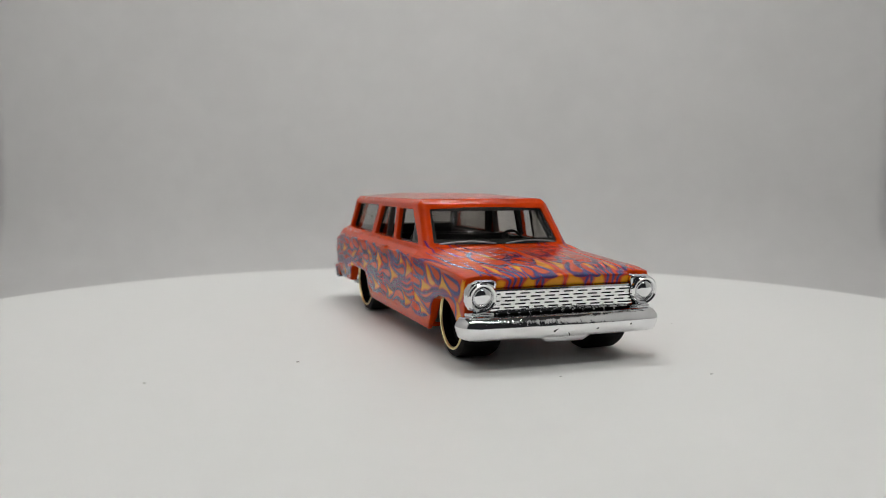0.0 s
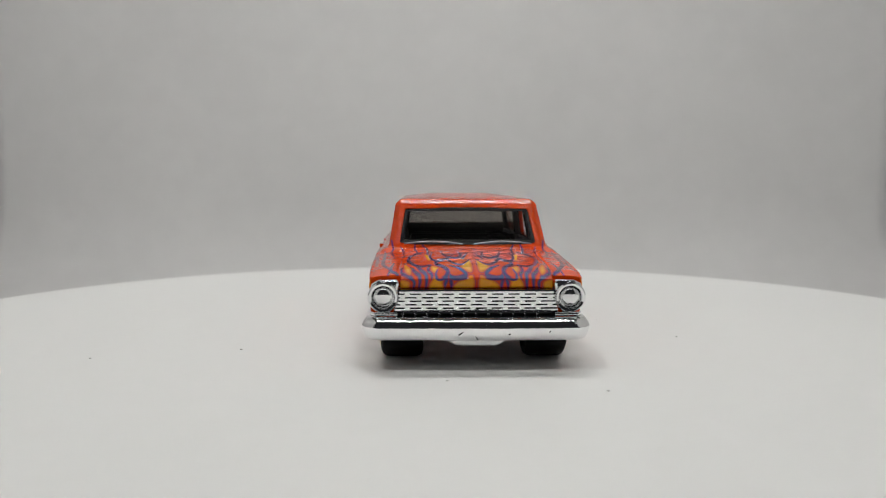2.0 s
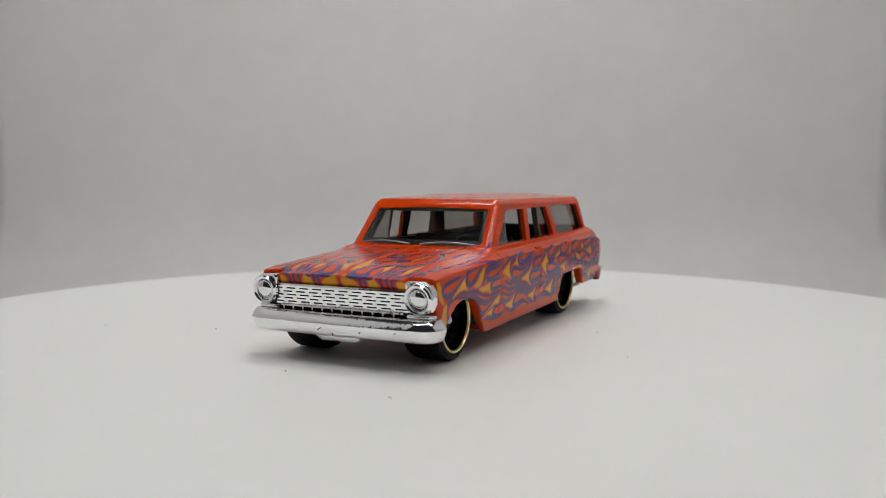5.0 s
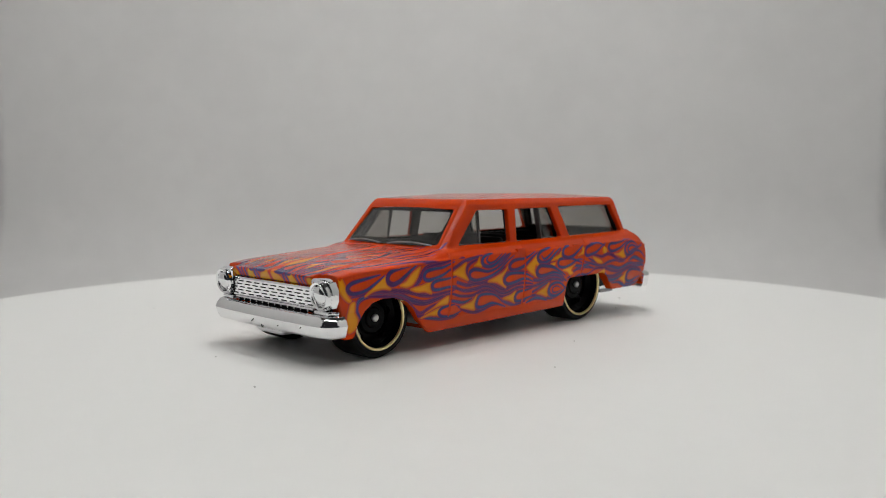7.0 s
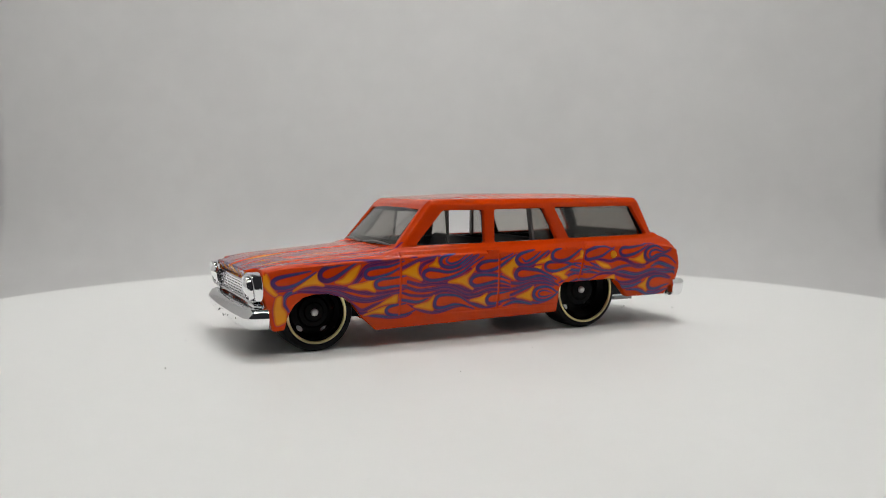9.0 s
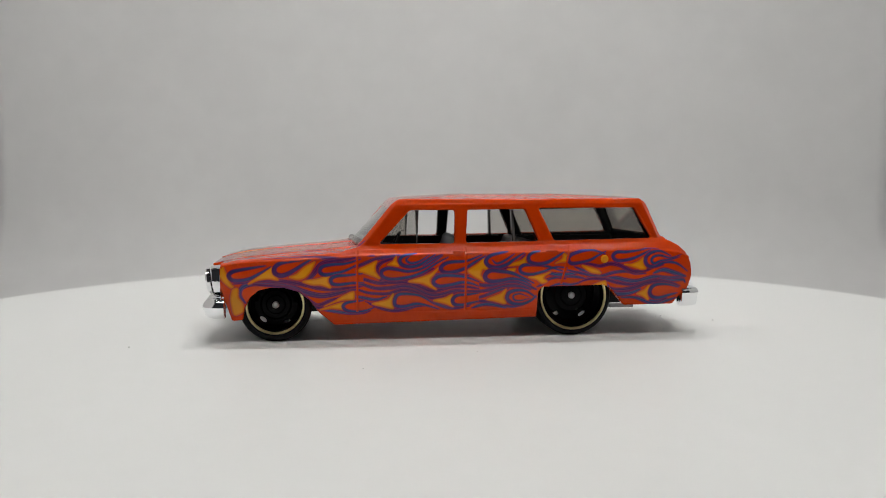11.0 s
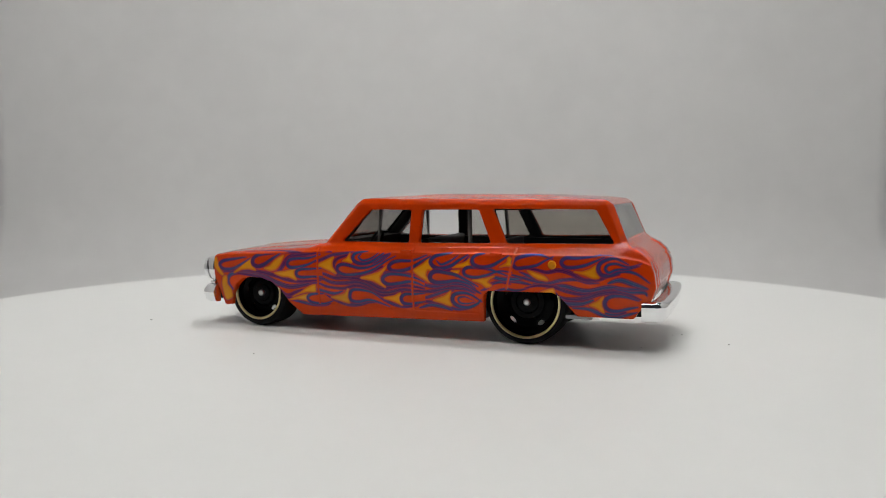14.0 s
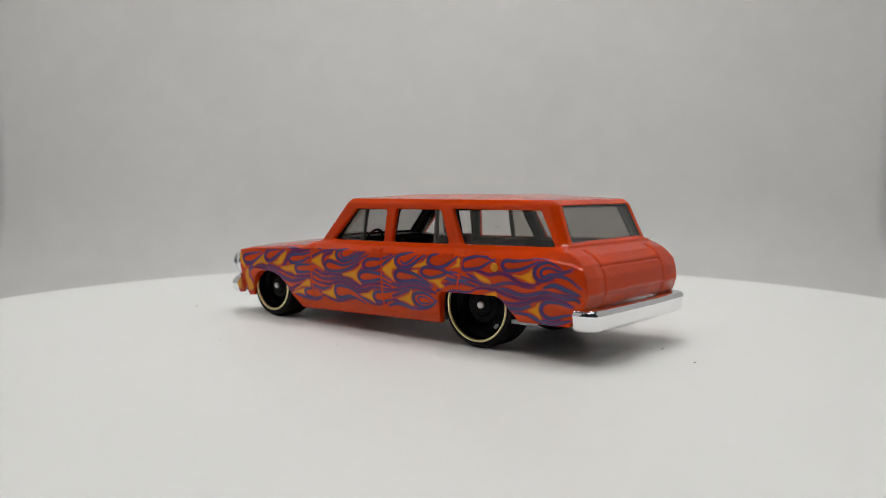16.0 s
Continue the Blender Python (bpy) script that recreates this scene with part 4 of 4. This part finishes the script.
    for s in (1, -1):
        bm = bmesh.new()
        path = [(15.0 - 0.9 * (k / 10) ** 2, s * (0.8 + 0.85 * k)) for k in range(11)]
        add_sweep(bm, path, [(-0.10, 13.9), (0.10, 13.9), (0.10, 14.04), (0.0, 14.12), (-0.10, 14.04)])
        for v in bm.verts:
            v.co.z += 0.45 * math.sin(math.pi * (abs(v.co.y) - 0.8) / 8.5) * 0.8
        part("wiper", bm, BASE_METAL, car, "moulded silver wiper arm")

    # interior tub
    tub = new("interior")
    tub.parent = car
    bm = bmesh.new()
    add_box(bm, -31, 12.4, -10.4, 10.4, 9.0, 9.8)
    for s in (1, -1):
        add_box(bm, -31, 12.4, s * 9.9 - 0.4, s * 9.9 + 0.4, 9.8, 13.9)
    part("tub", bm, BLACK, tub)
    bm = bmesh.new()
    add_box(bm, 10.2, 13.2, -9.4, 9.4, 10.0, 14.1)
    bevel(bm, 0.7, 3)
    part("dashboard", bm, BLACK, tub)
    for x0, top in ((-0.5, 14.5), (-11.0, 14.2)):
        bm = bmesh.new()
        add_hull(bm, [(x0 + 1.0, s * 9.0, 10) for s in (1, -1)] + [(x0 - 1.4, s * 9.0, 10) for s in (1, -1)] + [(x0 - 0.6, s * 8.6, top) for s in (1, -1)] + [(x0 - 1.7, s * 8.6, top) for s in (1, -1)])
        bevel(bm, 0.4, 3)
        part("seat_back", bm, BLACK, tub)
        bm = bmesh.new()
        add_box(bm, x0 + 0.8, x0 + 6.0, -9.0, 9.0, 9.8, 11.6)
        bevel(bm, 0.5, 3)
        part("seat_cushion", bm, BLACK, tub)
    bm = bmesh.new()
    for k in range(24):
        a, b = 2 * math.pi * k / 24, 2 * math.pi * (k + 1) / 24
        ring = []
        for c in (a, b):
            ring.append([bm.verts.new((8.2 + (1.9 + 0.22 * math.cos(q)) * math.sin(c) * -0.4 + 0.22 * math.sin(q), 5.0 + (1.9 + 0.22 * math.cos(q)) * math.cos(c), 13.4 + (1.9 + 0.22 * math.cos(q)) * math.sin(c))) for q in [i * math.pi / 3 for i in range(6)]])
        for i in range(6):
            bm.faces.new((ring[0][i], ring[0][(i + 1) % 6], ring[1][(i + 1) % 6], ring[1][i]))
    bmesh.ops.remove_doubles(bm, verts=bm.verts, dist=0.001)
    part("steering_wheel", bm, BLACK, tub)

    # base plate and running gear
    base = new("base")
    base.parent = car
    bm = bmesh.new()
    add_box(bm, -12.0, 17.0, -10.8, 10.8, 3.2, 5.2)
    bevel(bm, 0.4, 2)
    part("floor_pan", bm, BASE_METAL, base, "bare metal base plate")
    bm = bmesh.new()
    add_box(bm, 15.0, 33.0, -6.2, 6.2, 3.5, 8.5)
    bevel(bm, 0.4, 2)
    part("front_subframe", bm, BLACK, base)
    bm = bmesh.new()
    add_box(bm, -34.0, -11.0, -6.2, 6.2, 4.0, 8.5)
    bevel(bm, 0.4, 2)
    part("rear_subframe", bm, BLACK, base)
    bm = bmesh.new()
    add_box(bm, -33.0, 32.0, -11.4, 11.4, 9.0, 9.3)
    part("wheel_well", bm, BLACK, base)
    for s in (1, -1):
        bm = bmesh.new()
        add_box(bm, -27.6, -24.0, s * 11.4 - 0.4, s * 11.4 + 0.4, 4.1, 4.6)
        bevel(bm, 0.15, 2)
        part("rear_flange", bm, BASE_METAL, base)
    bm = bmesh.new()
    add_hull(bm, [(x, y * k, z) for x, k, z in ((35.1, 0.95, 3.95), (34.8, 0.62, 2.95), (31, 0.62, 2.85), (31, 1.0, 3.95)) for y in (-4.2, 4.2)])
    bevel(bm, 0.3, 3)
    part("lower_pan", bm, CHROME, base, "chrome pan under the front bumper")
    for x, z in ((25.8, 5.24), (-18.2, 5.95)):
        bm = bmesh.new()
        add_lathe(bm, [(0.45, -10.6), (0.45, 10.6)], (x, 0, z), 1, 20)
        part("axle", bm, STEEL, base)

    for s in (1, -1):
        build_wheel(car, "front_wheel", 25.8, 5.24, 5.22, 4.15, s)
        build_wheel(car, "rear_wheel", -18.2, 5.95, 5.93, 5.05, s)

    build_front(car)
    build_rear(car)
    return car


def build_front(car):
    nose, before = car, set(car.children)
    # shell behind the grille; its black puts the deep slots' shade into the colour
    bm = bmesh.new()
    add_hull(bm, [(x, s * y, z) for s in (1, -1) for x, y, z in ((33.3, 9.95, 9.9), (32.9, 9.95, 6.4), (30.5, 9.95, 6.4), (30.5, 9.95, 9.9))])
    part("grille_backing", bm, BLACK, nose)
    # frame round the grille
    bm = bmesh.new()
    add_hull(bm, [(x, s * y, z) for s in (1, -1) for x, y, z in ((34.2, 9.5, 9.5), (34.15, 9.45, 9.9), (33.4, 9.5, 9.95), (33.0, 9.5, 9.5))])
    bevel(bm, 0.12, 2)
    part("grille_top", bm, CHROME, nose)
    rows = 6
    for k in range(rows):
        f = k / (rows - 1)
        z = 9.5 - 2.2 * f
        x = 34.1 - 0.4 * f
        w = 9.4 + 0.6 * f
        bm = bmesh.new()
        add_hull(bm, [(x - d, s * w, z + h) for s in (1, -1) for d, h in ((0.9, 0.145), (0.03, 0.145), (0.0, 0.12), (0.05, -0.12), (0.09, -0.145), (0.9, -0.145))])
        part("grille_bar", bm, CHROME, nose)
    bm = bmesh.new()
    add_hull(bm, [(x, y, z) for y in (-0.32, 0.32) for x, z in ((-0.8, 0.12), (-0.02, 0.12), (-0.06, -0.12), (-0.8, -0.12))])
    web = part("grille_web", bm, CHROME, nose)
    first = True
    for k in range(rows - 1):
        f = (k + 0.5) / (rows - 1)
        for j in range(10):
            y = -9.0 + 2.0 * j + (0.0 if k % 2 else 0.55)
            if abs(y) > 9.4:
                continue
            ob = web if first else new("grille_web", web.data)
            first = False
            ob.parent, ob.location = nose, ((34.1 - 0.4 * f) / 1000, y / 1000, (9.5 - 2.2 * f) / 1000)
    # dark lower mouth with short teeth
    bm = bmesh.new()
    add_hull(bm, [(x, s * 9.2, z) for s in (1, -1) for x, z in ((33.85, 7.15), (33.9, 6.95), (32.0, 6.9), (32.0, 7.2))])
    part("grille_sill", bm, CHROME, nose)
    bm = bmesh.new()
    add_box(bm, 32.6, 33.5, -0.12, 0.12, 6.3, 7.0)
    tooth = part("grille_tooth", bm, CHROME, nose)
    for j in range(1, 12):
        ob = new("grille_tooth", tooth.data)
        ob.parent, ob.location = nose, (0, (-9.0 + 1.5 * j) / 1000, 0)
    tooth.location = (0, -0.009, 0)

    def housing(bm, s):
        outline = [(9.25, 10.75), (9.6, 11.15), (11.9, 11.1), (12.75, 10.7), (13.15, 9.8), (13.2, 8.4), (12.75, 7.4), (11.9, 7.0), (10.6, 7.0), (10.05, 7.4), (9.75, 8.6)]
        add_hull(bm, [(32.7, s * y, z) for y, z in outline] + [(34.15 + 0.12 * (z - 8.95) - 0.10 * max(0.0, y - 11.35), s * (11.35 + 0.94 * (y - 11.35)), 8.95 + 0.94 * (z - 8.95)) for y, z in outline])
        bevel(bm, 0.4, 4, 40)
    lamps = mirrored("headlight", housing, CHROME, nose, "round chrome headlight surround")
    for s, lamp in zip((1, -1), lamps):
        bm = bmesh.new()
        add_lathe(bm, [(1.9, 34.1), (1.88, 34.5), (1.7, 34.72), (1.45, 34.62), (1.30, 34.3), (1.3, 34.0)], (0, s * 11.35, 8.95), 0, 40, True)
        for v in bm.verts:
            v.co.x += 0.14 * (v.co.z - 8.95)
        part("bezel", bm, CHROME, lamp)
        bm = bmesh.new()
        add_lathe(bm, [(1.3, 34.0), (1.2, 34.32), (1.08, 34.55), (0.85, 34.74), (0.5, 34.88), (0.25, 34.93), (0.05, 34.94)], (0, s * 11.35, 8.95), 0, 36)
        for v in bm.verts:
            v.co.x += 0.26 * (v.co.z - 8.95)
        part("lens", bm, CHROME, lamp, "domed chrome headlight lens", angle=60)

    def marker(bm, s):
        add_hull(bm, [(x, s * y, z) for x, y in ((34.1, 9.6), (34.0, 12.5), (32.7, 13.1), (32.2, 9.6)) for z in (6.55, 7.05)])
        bevel(bm, 0.18, 3)
    mirrored("marker_light", marker, CHROME, nose)
    # bumper: wraps round both corners
    path = []
    for k in range(-12, 13):
        path.append((34.8 - 0.35 * (abs(k) / 12) ** 2.2, k * 0.98))
    left = [(34.15, 12.45), (33.75, 12.85), (33.2, 13.05), (32.2, 13.1)]
    path = [(x, -y) for x, y in reversed(left)] + path + left
    path = path[::-1]
    sect = [(-0.8, 6.50), (0.0, 6.58), (0.34, 6.42), (0.74, 5.92), (0.95, 5.50), (1.0, 5.33), (0.96, 5.17), (0.88, 4.92), (0.66, 4.22), (0.46, 3.90), (0.2, 3.76), (-0.8, 3.76)]
    bm = bmesh.new()
    add_sweep(bm, [(x, y) for x, y in path], [(-o, z) for o, z in sect])
    bumper = part("front_bumper", bm, CHROME, nose, "polished chrome front bumper", angle=50)
    # scratches down to the dark plastic
    for y, z, length, lean in ((-1.9, 4.75, 0.9, 35), (-0.1, 4.15, 0.5, -60), (3.9, 4.6, 0.3, 20), (8.8, 4.9, 0.25, 50)):
        bm = bmesh.new()
        add_box(bm, -0.05, 0.05, -length / 2, length / 2, -0.045, 0.045)
        bevel(bm, 0.02, 1)
        ob = part("scratch", bm, BLACK, bumper)
        out = 34.8 + 0.66 + (z - 4.22) * 0.31 - 0.35 * (abs(y) / 11.76) ** 2.2
        ob.matrix_local = Matrix.Translation((out / 1000, y / 1000, z / 1000)) @ Matrix.Rotation(radians(lean), 4, "X")
    for ob in set(car.children) - before:
        ob.location.x += 0.0005


def build_rear(car):
    path = []
    for k in range(-12, 13):
        path.append((-37.2 + 0.35 * (abs(k) / 12) ** 2, k * 1.02))
    left = [(-36.7, 12.65), (-36.2, 12.95), (-35.4, 13.05), (-34.5, 13.05)]
    path = [(x, -y) for x, y in reversed(left)] + path + left
    sect = [(-1.2, 7.0), (0.1, 7.15), (0.5, 7.04), (0.74, 6.8), (0.84, 6.5), (0.80, 6.2), (0.70, 5.9), (0.62, 5.0), (0.50, 4.62), (0.3, 4.42), (-1.2, 4.4)]
    bm = bmesh.new()
    add_sweep(bm, path, [(-o, z) for o, z in sect])
    part("rear_bumper", bm, CHROME, car, "polished chrome rear bumper", angle=50)


build_lightbox()
turntable = build_turntable()
toy_car = build_car()


# ---------------------------------------------------------------- what moves


def turned(t):
    """Degrees by which the turntable has turned at t seconds."""
    u = (t - 8) / 8
    return math.degrees(-1.027017 - 1.301952 * u - 0.0023985 * u ** 3)


def motions():
    times = [0.5 * k for k in range(33)]
    walk(turntable, [(t, pose(0, 0, 0, 0, 0, turned(t))) for t in times])
    on_table = pose(0.0027974, -0.0006818, 0, 0, 0, 274.403)
    walk(toy_car, [(t, pose(0, 0, 0, 0, 0, turned(t)) @ on_table) for t in times])


motions()
